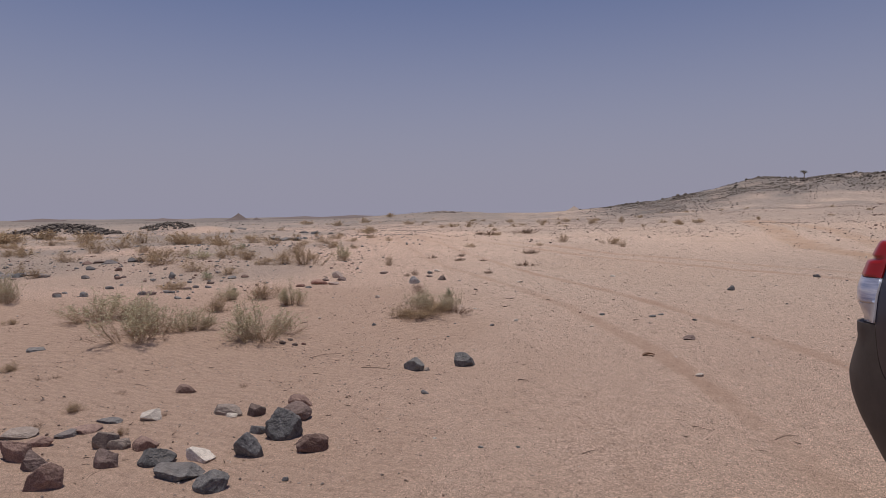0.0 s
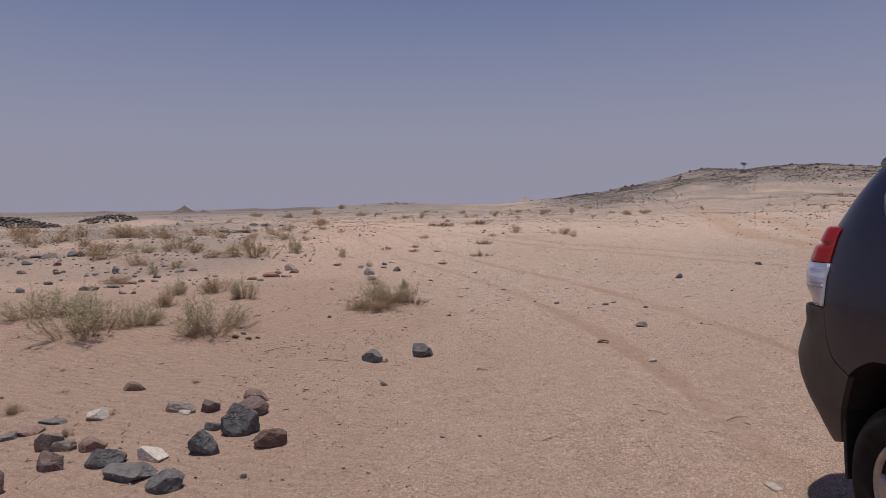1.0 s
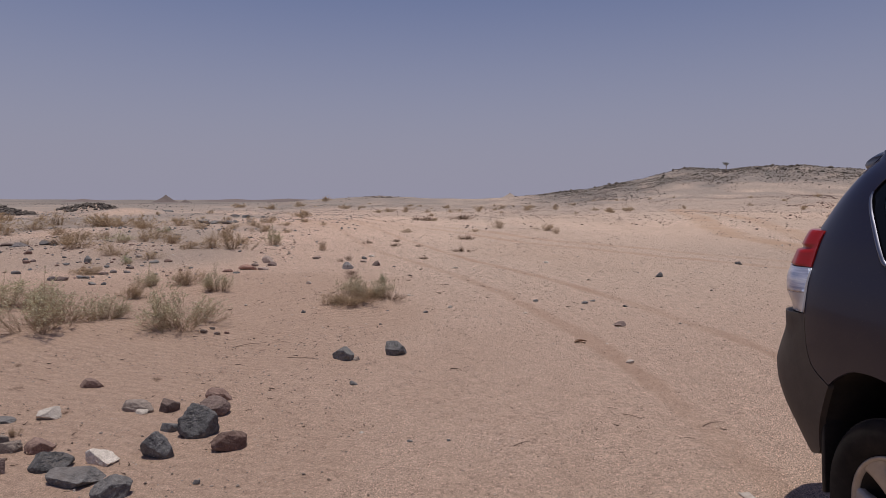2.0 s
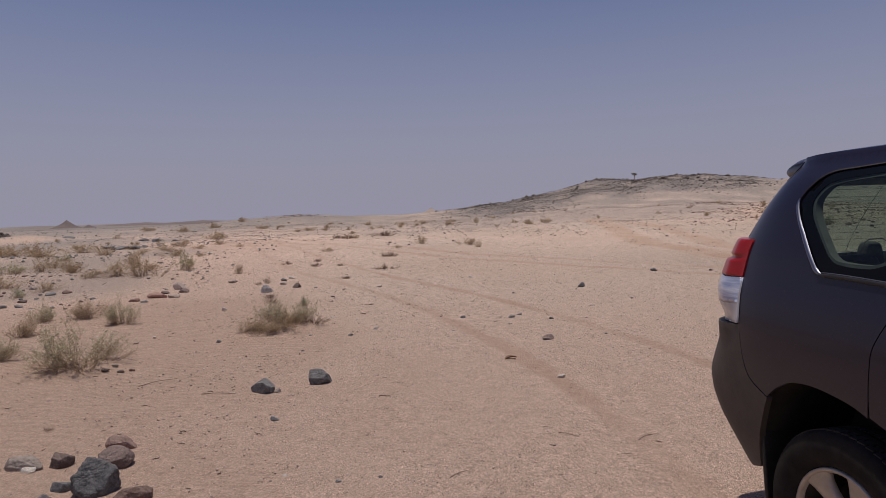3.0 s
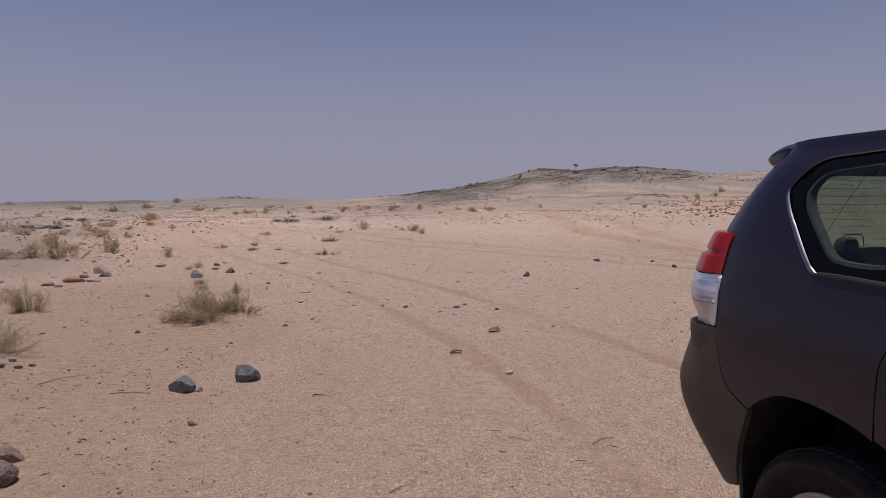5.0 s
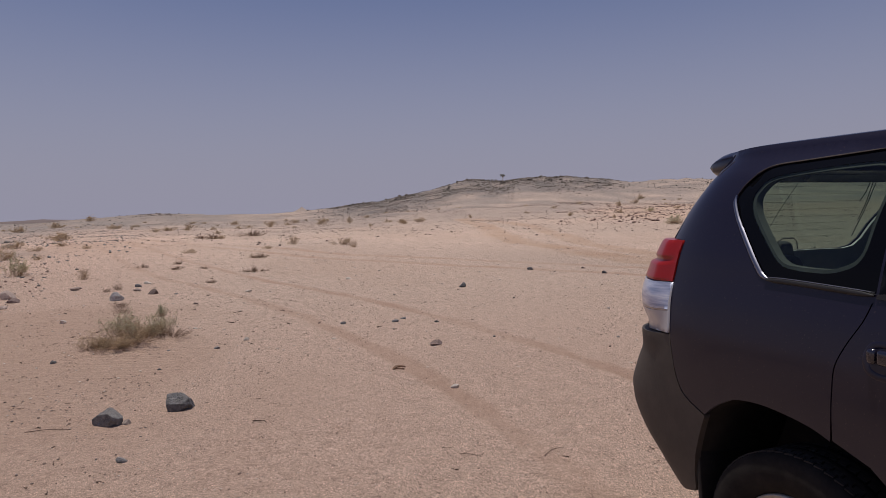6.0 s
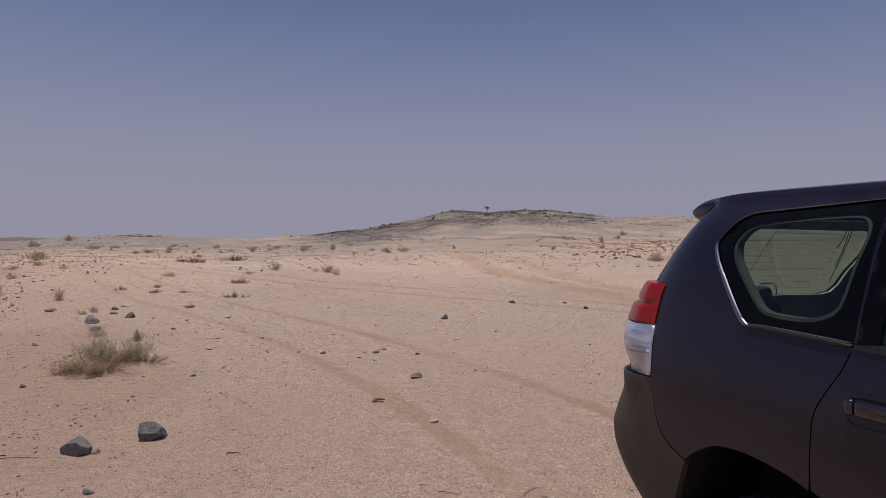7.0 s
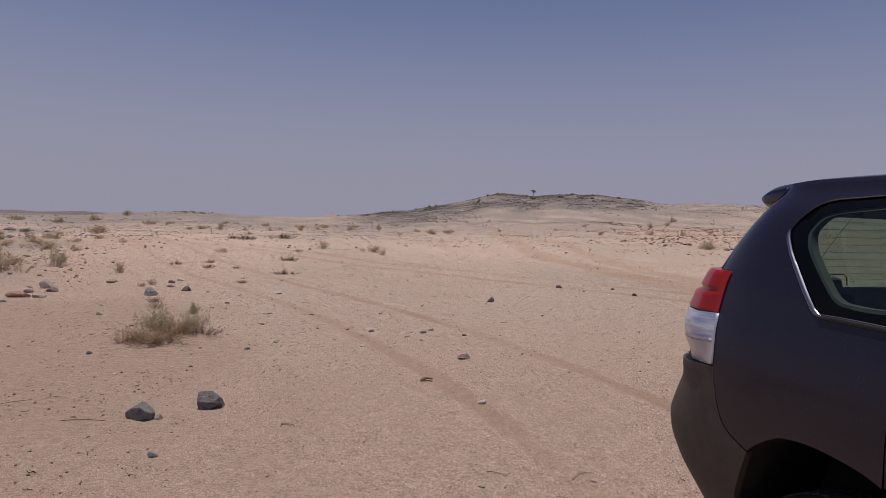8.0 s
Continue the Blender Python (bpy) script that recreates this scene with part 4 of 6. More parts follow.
def build_wheel(car, x, side):
    """side: -1 on the right flank, whose outer face looks to -y."""
    wheel = new("wheel")
    wheel.parent = car
    wheel.location = (x, side * 0.80, WHEEL_R - 0.015)
    o = side
    tyre = [(RIM_R - 0.008, 0.082 * o), (RIM_R + 0.012, 0.108 * o), (RIM_R + 0.05, 0.126 * o), (RIM_R + 0.085, 0.129 * o), (WHEEL_R - 0.035, 0.124 * o), (WHEEL_R - 0.018, 0.112 * o), (WHEEL_R - 0.010, 0.100 * o)]
    for k, w in enumerate((0.078, 0.072, 0.040, 0.034, 0.004, -0.004, -0.034, -0.040, -0.072, -0.078)):
        tyre.append((WHEEL_R - (0.002 if k % 4 in (0, 3) else 0.010), w * o))
    tyre += [(WHEEL_R - 0.012, -0.105 * o), (WHEEL_R - 0.05, -0.125 * o), (RIM_R, -0.105 * o)]
    part("tyre", lathe("tyre", tyre, RUBBER, 96), RUBBER, wheel)
    # tread blocks along both shoulders
    bm = bmesh.new()
    for k in range(64):
        a = 2 * math.pi * k / 64
        for w, skew in ((0.080, 0.2), (-0.080, -0.2), (0.056, 0.25), (0.019, -0.25), (-0.019, 0.25), (-0.056, -0.25)):
            m = Matrix.Rotation(-a + (0.02 if w < 0.06 else 0), 4, "Y") @ Matrix.Translation((WHEEL_R - 0.009, w * o, 0)) @ Matrix.Rotation(skew, 4, "X") @ Matrix.Diagonal((0.013, 0.028, 0.030, 1))
            bmesh.ops.create_cube(bm, size=1, matrix=m)
    part("tread", bm, TREAD, wheel, smooth=False)
    rim = [(RIM_R + 0.004, 0.098 * o), (RIM_R + 0.002, 0.109 * o), (RIM_R - 0.006, 0.111 * o), (RIM_R - 0.014, 0.103 * o), (RIM_R - 0.020, 0.088 * o)]
    part("rim", lathe("rim", rim, ALLOY, 72), ALLOY, wheel, "dusty silver alloy rim")
    # dark barrel: the shade between the spokes is put into its colour
    barrel = [(RIM_R - 0.0205, 0.087 * o), (RIM_R - 0.024, 0.070 * o), (RIM_R - 0.030, 0.0), (RIM_R - 0.034, -0.09 * o)]
    part("barrel", lathe("barrel", barrel, LINER, 72), LINER, wheel, "inside of the rim, shade put into its dark colour")
    part("brake_disc", lathe("brake_disc", [(0.0, -0.01 * o), (0.17, -0.01 * o), (0.175, -0.02 * o), (0.175, -0.04 * o), (0.20, -0.07 * o), (0.21, -0.10 * o), (0.0, -0.10 * o)], LINER, 40), LINER, wheel)
    part("hub", lathe("hub", [(0.0, 0.078 * o), (0.030, 0.078 * o), (0.040, 0.070 * o), (0.046, 0.062 * o), (0.075, 0.060 * o), (0.088, 0.050 * o), (0.090, 0.0)], ALLOY, 36), ALLOY, wheel)
    # six spokes that widen from the hub to the rim
    for k in range(6):
        vs, fs = [], []
        rows = ((0.060, 0.031, 0.070), (0.095, 0.031, 0.076), (0.140, 0.036, 0.086), (0.180, 0.047, 0.094), (0.205, 0.060, 0.098), (RIM_R - 0.012, 0.092, 0.100))
        for r, half, lift in rows:
            for y, q in ((lift - 0.030, -1.08), (lift - 0.006, -1.0), (lift, -0.72), (lift + 0.002, 0.0), (lift, 0.72), (lift - 0.006, 1.0), (lift - 0.030, 1.08)):
                vs.append((r, y * o, half * q))
        for i in range(len(rows) - 1):
            for j in range(6):
                f = (i * 7 + j, i * 7 + j + 1, i * 7 + j + 8, i * 7 + j + 7)
                fs.append(f if o < 0 else f[::-1])
        me = mesh_of("spoke", vs, fs, ALLOY)
        ob = part("spoke", me, ALLOY, wheel)
        ob.rotation_euler = (0, math.radians(60 * k - 10), 0)
        nut = part("wheel_nut", lathe("wheel_nut", [(0, 0.074 * o), (0.010, 0.072 * o), (0.012, 0.055 * o)], CHROME, 8), CHROME, wheel)
        a = math.radians(60 * k + 40)
        nut.location = (0.066 * math.cos(a), 0, 0.066 * math.sin(a))
    return wheel


ARCH = smooth_line([(0.372, 0.812), (0.33, 0.857), (0.285, 0.888), (0.225, 0.915), (0.123, 0.927), (0.015, 0.920), (-0.085, 0.903), (-0.15, 0.880)])
SEAM = smooth_line([(0.437, 0.844), (0.490, 0.885), (0.545, 0.979), (0.589, 1.106)])
DOOR_EDGE = smooth_line([(-0.152, 0.952), (-0.153, 1.044), (-0.158, 1.127), (-0.185, 1.196), (-0.228, 1.276), (-0.247, 1.336)])
QUARTER_WINDOW = [(0.139, 1.380), (0.178, 1.412), (0.256, 1.507), (0.30, 1.563), (0.340, 1.601), (0.393, 1.655), (0.399, 1.690), (0.372, 1.730), (0.283, 1.784), (0.227, 1.800), (0.128, 1.806), (-0.011, 1.814), (-0.262, 1.828), (-0.262, 1.366), (-0.041, 1.375)]
CLEAR_PANE = [(0.104, 1.425), (0.204, 1.531), (0.273, 1.611), (0.296, 1.682), (0.259, 1.744), (0.19, 1.762), (-0.032, 1.78), (-0.187, 1.784), (-0.221, 1.756), (-0.23, 1.701), (-0.209, 1.592), (-0.198, 1.483), (-0.171, 1.441), (-0.097, 1.414), (0.009, 1.413)]
TRIM_HOLE = [(0.10, 1.434), (0.196, 1.538), (0.260, 1.616), (0.282, 1.68), (0.248, 1.733), (0.185, 1.75), (-0.03, 1.766), (-0.18, 1.77), (-0.208, 1.745), (-0.215, 1.70), (-0.195, 1.59), (-0.185, 1.487), (-0.161, 1.454), (-0.095, 1.427), (0.0, 1.426)]


def build_car():
    car = thing("car", "dark violet-black four-wheel-drive wagon with dusty flanks, parked on sand", "car")
    both = (False, True)
    roof_z = 1.880
    quarter = [SEAM[-1], (0.637, 1.322), (0.668, 1.503), (0.80, 1.506), (0.82, 1.60), (0.82, 1.70), (0.80, 1.80), (0.78, roof_z), (-0.262, roof_z), (-0.262, 1.350)] + DOOR_EDGE[::-1] + ARCH[::-1] + SEAM[:-1]
    window_hole = QUARTER_WINDOW[:12] + [(-0.258, 1.827), (-0.258, 1.366), (-0.041, 1.375)]
    rear_door = [(s - 0.0045, z) for s, z in DOOR_EDGE] + [(-0.256, 1.352), (-0.268, roof_z), (-1.18, roof_z), (-1.18, 0.50), (-0.55, 0.50), (-0.47, 0.62), (-0.38, 0.76), (-0.28, 0.842), (-0.159, 0.885)]
    rear_glass = [(-0.330, 1.372), (-1.10, 1.345), (-1.10, 1.80), (-0.95, 1.826), (-0.345, 1.826)]
    front_door = [(-1.188, 0.50), (-1.188, roof_z), (-1.55, roof_z), (-2.28, 1.36), (-2.28, 0.50)]
    front_glass = [(-1.27, 1.335), (-2.12, 1.31), (-1.50, 1.81), (-1.27, 1.82)]
    front_arch = [(-2.79 + 0.445 * math.cos(math.radians(q)), 0.42 + 0.49 * math.sin(math.radians(q))) for q in range(0, 181, 15)]
    fender = [(-2.288, 0.50), (-2.288, 1.17), (-2.9, 1.15), (-3.45, 1.08), (-3.45, 0.62)] + [p for p in front_arch[::-1] if p[1] > 0.5]
    bumper = [(0.372, 0.805)] + [(s + 0.003, z - 0.006) for s, z in SEAM[:-1]] + [(0.589, 1.101), (0.80, 1.084), (1.0, 1.075), (TAIL, 1.06), (TAIL, 0.42), (1.0, 0.41), (0.65, 0.43), (0.53, 0.455), (0.503, 0.478), (0.452, 0.584), (0.407, 0.70)]
    gate = [(0.975, 1.075), (0.96, 1.32), (0.925, 1.508), (0.826, 1.512), (0.826, 1.70), (0.806, 1.80), (0.79, roof_z), (TAIL, roof_z), (TAIL, 1.075)]
    gate_glass = [(1.13, 1.395), (1.07, 1.41), (1.035, 1.45), (1.005, 1.53), (0.96, 1.62), (0.935, 1.72), (0.975, 1.75), (TAIL, 1.755), (TAIL, 1.395)]
    nose = [(-3.46, 0.45), (-3.46, 1.07), (-4.12, 1.02), (-4.12, 0.42)]
    for left in both:
        body = part("quarter_panel", skin("quarter_panel", quarter, PAINT, [window_hole], left=left), PAINT, car)
        part("window_surround", skin("window_surround", window_hole, GLOSS_BLACK, [rounded(CLEAR_PANE)], out=-0.006, depth=0.006, left=left), GLOSS_BLACK, body)
        pane = part("window_pane", skin("window_pane", rounded(CLEAR_PANE), GLASS, out=-0.007, depth=0.004, left=left), GLASS, body, "green-tinted quarter window")
        pane.visible_shadow = False
        part("cabin_trim", skin("cabin_trim", [(0.40, 1.40), (0.42, 1.72), (0.30, 1.82), (-0.30, 1.84), (-0.30, 1.36)], TRIM, [rounded(TRIM_HOLE)], out=-0.012, depth=0.035, left=left), TRIM, car, "grey plastic cabin trim")
        part("lower_trim", skin("lower_trim", [(0.60, 0.97), (0.55, 1.41), (-1.9, 1.35), (-1.9, 0.45), (-0.55, 0.45), (-0.55, 0.97)], LINING, out=-0.07, depth=0.03, left=left, step=0.12), LINING, car)
        # bright strip along the rear and lower edge of the window
        strip = [(0.402, 1.690), (0.395, 1.662), (0.346, 1.604), (0.30, 1.557), (0.258, 1.505), (0.186, 1.417), (0.162, 1.391), (0.128, 1.376)]
        part("chrome_strip", ribbon("chrome_strip", [(s + 0.003, z) for s, z in strip], 0.019, CHROME, 0.0, 0.006, left), CHROME, car, "bright chrome strip round the window")
        part("window_seal", ribbon("window_seal", [(0.146, 1.377), (0.05, 1.376), (-0.04, 1.373), (-0.15, 1.368), (-0.255, 1.363)], 0.022, BLACK, 0.0, 0.011, left), BLACK, car)
        part("seal_beading", ribbon("seal_beading", [(0.142, 1.386), (0.05, 1.3855), (-0.04, 1.3825), (-0.15, 1.3775), (-0.255, 1.3725)], 0.004, CHROME, 0.004, 0.005, left), CHROME, car, "thin bright beading on the seal")
        gasket = [(0.399, 1.690), (0.372, 1.731), (0.283, 1.786), (0.227, 1.802), (0.128, 1.808), (-0.011, 1.816), (-0.262, 1.830)]
        part("window_gasket", ribbon("window_gasket", gasket, 0.006, GASKET, 0.0, 0.003, left), GASKET, car, "dusty brown window gasket")
        # added ribbon, stands for the highlight along the pillar's rear edge
        part("tailgate_edge", ribbon("tailgate_edge", [(0.742, 1.775), (0.72, 1.815), (0.70, 1.838), (0.672, 1.856)], 0.007, CHROME, 0.0, 0.004, left), CHROME, car, "added ribbon for the highlight on the pillar's rear edge")
        pillar = [(-0.273, 1.83), (-0.345, 1.83), (-0.332, 1.366), (-0.266, 1.364)]
        part("pillar_cover", skin("pillar_cover", pillar, GLOSS_BLACK, out=0.002, depth=0.004, left=left), GLOSS_BLACK, car)
        door = part("rear_door", skin("rear_door", rear_door, PAINT, [rear_glass], left=left), PAINT, car)
        pane = part("window_pane", skin("window_pane", rear_glass, GLASS, out=-0.008, depth=0.004, left=left), GLASS, door)
        pane.visible_shadow = False
        part("door_seal", skin("door_seal", [(-0.33, 1.375), (-1.12, 1.347), (-1.12, 1.329), (-0.262, 1.353), (-0.262, 1.366)], BLACK, out=0.006, depth=0.010, step=0.05, left=left), BLACK, door)
        flip = 1 if left else -1
        rim_line = rounded([(-0.252, 1.172), (-0.268, 1.214), (-0.300, 1.222), (-0.46, 1.222), (-0.49, 1.182), (-0.46, 1.130), (-0.300, 1.122), (-0.266, 1.137)])

        def hollow(s, z):
            return -0.030 * max(0.0, 1 - ((s + 0.372) / 0.118) ** 2) ** 0.5 * max(0.0, 1 - ((z - 1.172) / 0.052) ** 2) + 0.001

        part("handle_cup", skin("handle_cup", rim_line, HANDLE, out=0.0, depth=0.03, step=0.009, left=left, bulge=hollow), HANDLE, door)
        part("cup_rim", ribbon("cup_rim", rim_line, 0.030, PAINT, -0.003, 0.0045, left, True), PAINT, door)
        bar = box_mesh("door_handle", (0.196, 0.028, 0.048), HANDLE, 0.012)
        grip = part("door_handle", bar, HANDLE, door, "glossy body-coloured door handle")
        grip.location = (0.396, flip * 0.937, 1.186)
        part("lock_cover", box_mesh("lock_cover", (0.030, 0.027, 0.048), HANDLE, 0.012, (0.281, flip * 0.936, 1.186)), HANDLE, door)
        door = part("front_door", skin("front_door", front_door, PAINT, [front_glass], left=left, step=0.06), PAINT, car)
        pane = part("window_pane", skin("window_pane", front_glass, GLASS, out=-0.008, depth=0.004, left=left, step=0.08), GLASS, door)
        pane.visible_shadow = False
        grip = part("door_handle", bar, HANDLE, door)
        grip.location = (1.38, flip * 0.958, 1.13)
        part("front_fender", skin("front_fender", fender, PAINT, left=left, step=0.06), PAINT, car)
        part("nose", skin("nose", nose, PAINT, left=left, step=0.06), PAINT, car)
        part("rear_bumper", skin("rear_bumper", bumper, BUMPER, left=left, step=0.022, depth=0.03, bulge=lambda s, z: 0.014 * float(ease(np.float64((z - 0.98) / 0.1)) * ease(np.float64((s - 0.60) / 0.12)))), BUMPER, car, "dusty dark bumper")
        tail = part("tailgate", skin("tailgate", gate, PAINT, [gate_glass], left=left, step=0.05), PAINT, car)
        pane = part("window_pane", skin("window_pane", gate_glass, GLASS, out=-0.008, depth=0.004, left=left, step=0.08), GLASS, tail)
        pane.visible_shadow = False

        part("tailgate_trim", skin("tailgate_trim", gate, LINING, [gate_glass], out=-0.03, depth=0.02, left=left, step=0.05), LINING, tail, "grey plastic trim inside the tailgate")

        def red_steps(s, z):
            edge = ease(np.float64((s - 0.637 - (z - 1.322) * 0.17) / 0.09))
            lobe = (1.512 - z) / 0.098 % 1.0
            plateau = float(ease(np.float64(lobe / 0.16)) * ease(np.float64((1 - lobe) / 0.14)))
            return 0.004 + float(edge) * (0.020 + (0.017 + 0.010 * (z < 1.414)) * plateau)

        def clear_swell(s, z):
            return 0.006 + float(ease(np.float64((s - 0.60) / 0.12))) * (0.036 * float(ease(np.float64((z - 1.10) / 0.19))) + 0.008 - 0.030 * float(ease(np.float64((1.20 - z) / 0.11))))

        lamp = part("tail_lamp", skin("tail_lamp", [(0.640, 1.325), (0.672, 1.502), (0.92, 1.505), (0.955, 1.325)], RED, out=0.002, depth=0.03, step=0.010, left=left, bulge=red_steps), RED, car, "red and clear tail lamp")
        part("reflector_lens", skin("reflector_lens", [(0.613, 1.206), (0.636, 1.321), (0.955, 1.321), (0.962, 1.194)], REFLECTOR, out=0.0, depth=0.03, step=0.016, left=left, bulge=clear_swell), REFLECTOR, lamp, "bluish streaked reflector lens")
        part("amber_reflector", skin("amber_reflector", [(0.611, 1.199), (0.6125, 1.205), (0.962, 1.193), (0.963, 1.188)], AMBER, out=-0.001, depth=0.02, step=0.012, left=left, bulge=clear_swell), AMBER, lamp, "dull amber reflector strip")
        part("clear_lens", skin("clear_lens", [(0.592, 1.108), (0.6107, 1.198), (0.963, 1.187), (0.97, 1.08), (0.80, 1.088)], CLEAR, out=0.0, depth=0.03, step=0.016, left=left, bulge=clear_swell), CLEAR, lamp, "frosted clear lower lens")
        part("lens_edge", ribbon("lens_edge", [(0.594, 1.108), (0.606, 1.165), (0.619, 1.225), (0.639, 1.322)], 0.012, CLEAR, 0.002, 0.008, left), CLEAR, lamp, "pale frosted edge of the lens")
        part("side_sill", box_mesh("side_sill", (1.75, 0.10, 0.13), BUMPER, 0.03, (1.42, flip * 0.865, 0.47)), BUMPER, car)
        part("rear_pillar_trim", skin("rear_pillar_trim", [(0.50, 1.05), (0.50, 1.84), (0.82, 1.84), (0.86, 1.53), (0.97, 1.50), (1.06, 1.05)], LINING, out=-0.06, depth=0.03, left=left), LINING, car)
        # wheel arch liner and mud flap
        rear_line = [(0.53, 0.44), (0.46, 0.584), (0.42, 0.70), (0.39, 0.81)] + [(q + 0.012 * (1 if q > 0 else -0.5), w + 0.014) for q, w in ARCH] + [(-0.159, 0.895), (-0.285, 0.852), (-0.39, 0.768), (-0.48, 0.625), (-0.56, 0.45)]
        front_line = [(-2.79 + 0.47 * math.cos(math.radians(q)), 0.42 + 0.51 * math.sin(math.radians(q))) for q in range(-8, 189, 14)]
        for line in (rear_line, front_line):
            vs, fs = [], []
            for q, w in line:
                x, y, z = shell(q, w, -0.012)
                vs += [(x, -y if left else y, z), (-q, flip * 0.44, w)]
            fs = [(2 * k, 2 * k + 1, 2 * k + 3, 2 * k + 2) for k in range(len(line) - 1)]
            vs.append((-sum(q for q, _ in line) / len(line), flip * 0.438, 0.46))
            fs += [(len(vs) - 1, 2 * k + 1, 2 * k + 3) for k in range(len(line) - 1)]
            part("arch_liner", mesh_of("arch_liner", vs, fs, LINER), LINER, car)
        flap = box_mesh("mud_flap", (0.022, 0.24, 0.48), BLACK, 0.010)
        ob = part("mud_flap", flap, BLACK, car)
        ob.location, ob.rotation_euler = (-0.452, flip * 0.785, 0.525), (0, math.radians(-6), 0)
        for ax in (0.0, 2.79):
            build_wheel(car, ax, flip)
    # roof with a slight crown
    vs, fs, us = [], [], np.linspace(-0.56, 1.45, 27)
    for u in us:
        b = 0.668 if u > -0.4 else 0.668 - 0.20 * ((-0.4 - u) / 0.28) ** 2
        drop = 0.034 * max(0, (-u - 0.38) / 0.18) ** 2 + 0.022 * max(0, (u - 0.6) / 0.85) ** 2 + 0.006 * max(0, (-u - 0.2) / 0.43) ** 2
        for q in (-1.02, *np.linspace(-1, 1, 21), 1.02):
            y = min(max(q, -1), 1)
            vs.append((u, b * y, roof_z + 0.004 * min(1.0, (u + 0.66) / 0.14) - drop * (1 - 0.6 * abs(y) ** 3) + 0.044 * (1 - abs(y) ** 2.6) - 0.05 * (abs(q) > 1)))
    for i in range(len(us) - 1):
        for j in range(22):
            a = i * 23 + j
            fs.append((a, a + 23, a + 24, a + 1))
    part("roof", mesh_of("roof", vs, fs, PAINT), PAINT, car)
    # spoiler over the tailgate: a wedge with a thin, rounded lip
    wedge = smooth_line([(-0.36, 1.880), (-0.50, 1.883), (-0.62, 1.879), (-0.70, 1.869), (-0.752, 1.850), (-0.778, 1.822), (-0.762, 1.796), (-0.72, 1.786), (-0.60, 1.79), (-0.36, 1.79)], 3)
    vs, fs, count = [], [], len(wedge)
    across = (-1.0, -0.985, -0.95, -0.85, -0.5, 0.0, 0.5, 0.85, 0.95, 0.985, 1.0)
    for q in across:
        pinch = 1.0 - 0.45 * max(0.0, (abs(q) - 0.94) / 0.06) ** 2
        for u, z in wedge:
            half = 0.622 - 0.085 * ((-u - 0.36) / 0.42) ** 2
            vs.append((-0.36 + (u + 0.36) * (1 - 0.06 * abs(q) ** 6), half * q, 1.835 + (z - 1.835) * pinch + (0.041 - 0.02 * float(ease(np.float64((-u - 0.42) / 0.34)))) * (1 - abs(q) ** 2.6) * (z > 1.82)))
    for k in range(len(across) - 1):
        for m in range(count):
            fs.append((k * count + m, k * count + (m + 1) % count, (k + 1) * count + (m + 1) % count, (k + 1) * count + m))
    fs += [tuple(range(count))[::-1], tuple((len(across) - 1) * count + m for m in range(count))]
    part("roof_spoiler", mesh_of("roof_spoiler", vs, fs, PAINT), PAINT, car)
    # bonnet, windscreen, cabin floor
    vs, fs = [], []
    for i, (x, z, b) in enumerate(((2.28, 1.20, 0.80), (2.6, 1.20, 0.84), (3.1, 1.16, 0.83), (3.5, 1.09, 0.74), (3.7, 1.0, 0.60))):
        vs += [(x, b * q, z - 0.035 * abs(q) ** 3) for q in np.linspace(-1, 1, 11)]
        if i:
            fs += [((i - 1) * 11 + j, i * 11 + j, i * 11 + j + 1, (i - 1) * 11 + j + 1) for j in range(10)]
    part("bonnet", mesh_of("bonnet", vs, fs, PAINT), PAINT, car)
    vs, fs = [], []
    for i, (x, z, b) in enumerate(((2.33, 1.20, 0.80), (1.9, 1.54, 0.73), (1.44, 1.87, 0.64))):
        vs += [(x + 0.06 * (1 - q * q), b * q, z) for q in np.linspace(-1, 1, 11)]
        if i:
            fs += [((i - 1) * 11 + j, i * 11 + j, i * 11 + j + 1, (i - 1) * 11 + j + 1) for j in range(10)]
    part("windscreen", mesh_of("windscreen", vs, fs, SCREEN), SCREEN, car).visible_shadow = False
    for flip in (1, -1):
        vs, fs = [], []
        tube(vs, fs, [Vector((2.36, flip * 0.845, 1.16)), Vector((2.05, flip * 0.80, 1.45)), Vector((1.70, flip * 0.735, 1.72)), Vector((1.42, flip * 0.665, 1.868))], 0.055, 0.05, 10)
        part("front_pillar", mesh_of("front_pillar", vs, fs, PAINT), PAINT, car)
    part("dashboard", box_mesh("dashboard", (0.50, 1.48, 0.26), TRIM, 0.06, (2.02, 0, 1.06), 0.92), TRIM, car)
    part("underbody", box_mesh("underbody", (4.05, 0.86, 0.30), LINER, 0.05, (1.33, 0, 0.55)), LINER, car)
    part("cabin_floor", box_mesh("cabin_floor", (2.9, 0.86, 0.10), LINING, 0.02, (0.75, 0, 0.78)), LINING, car)
    part("headlining", box_mesh("headlining", (1.9, 1.26, 0.03), LINING, 0.01, (0.45, 0, 1.84)), LINING, car)
    third = part("folded_seat", box_mesh("folded_seat", (0.14, 0.34, 0.50), SEAT, 0.05, (-0.58, -0.30, 1.11)), SEAT, car, "dark folded third-row seat")
    part("headrest", box_mesh("headrest", (0.12, 0.20, 0.06), SEAT, 0.025, (-0.57, -0.30, 1.38), 0.8), SEAT, third)
    cover = part("wiper_motor_cover", box_mesh("wiper_motor_cover", (0.09, 0.15, 0.13), SEAT, 0.03, (-0.89, 0.09, 1.388), 0.72), SEAT, car, "dark cover inside the tailgate window")
    vs, fs = [], []
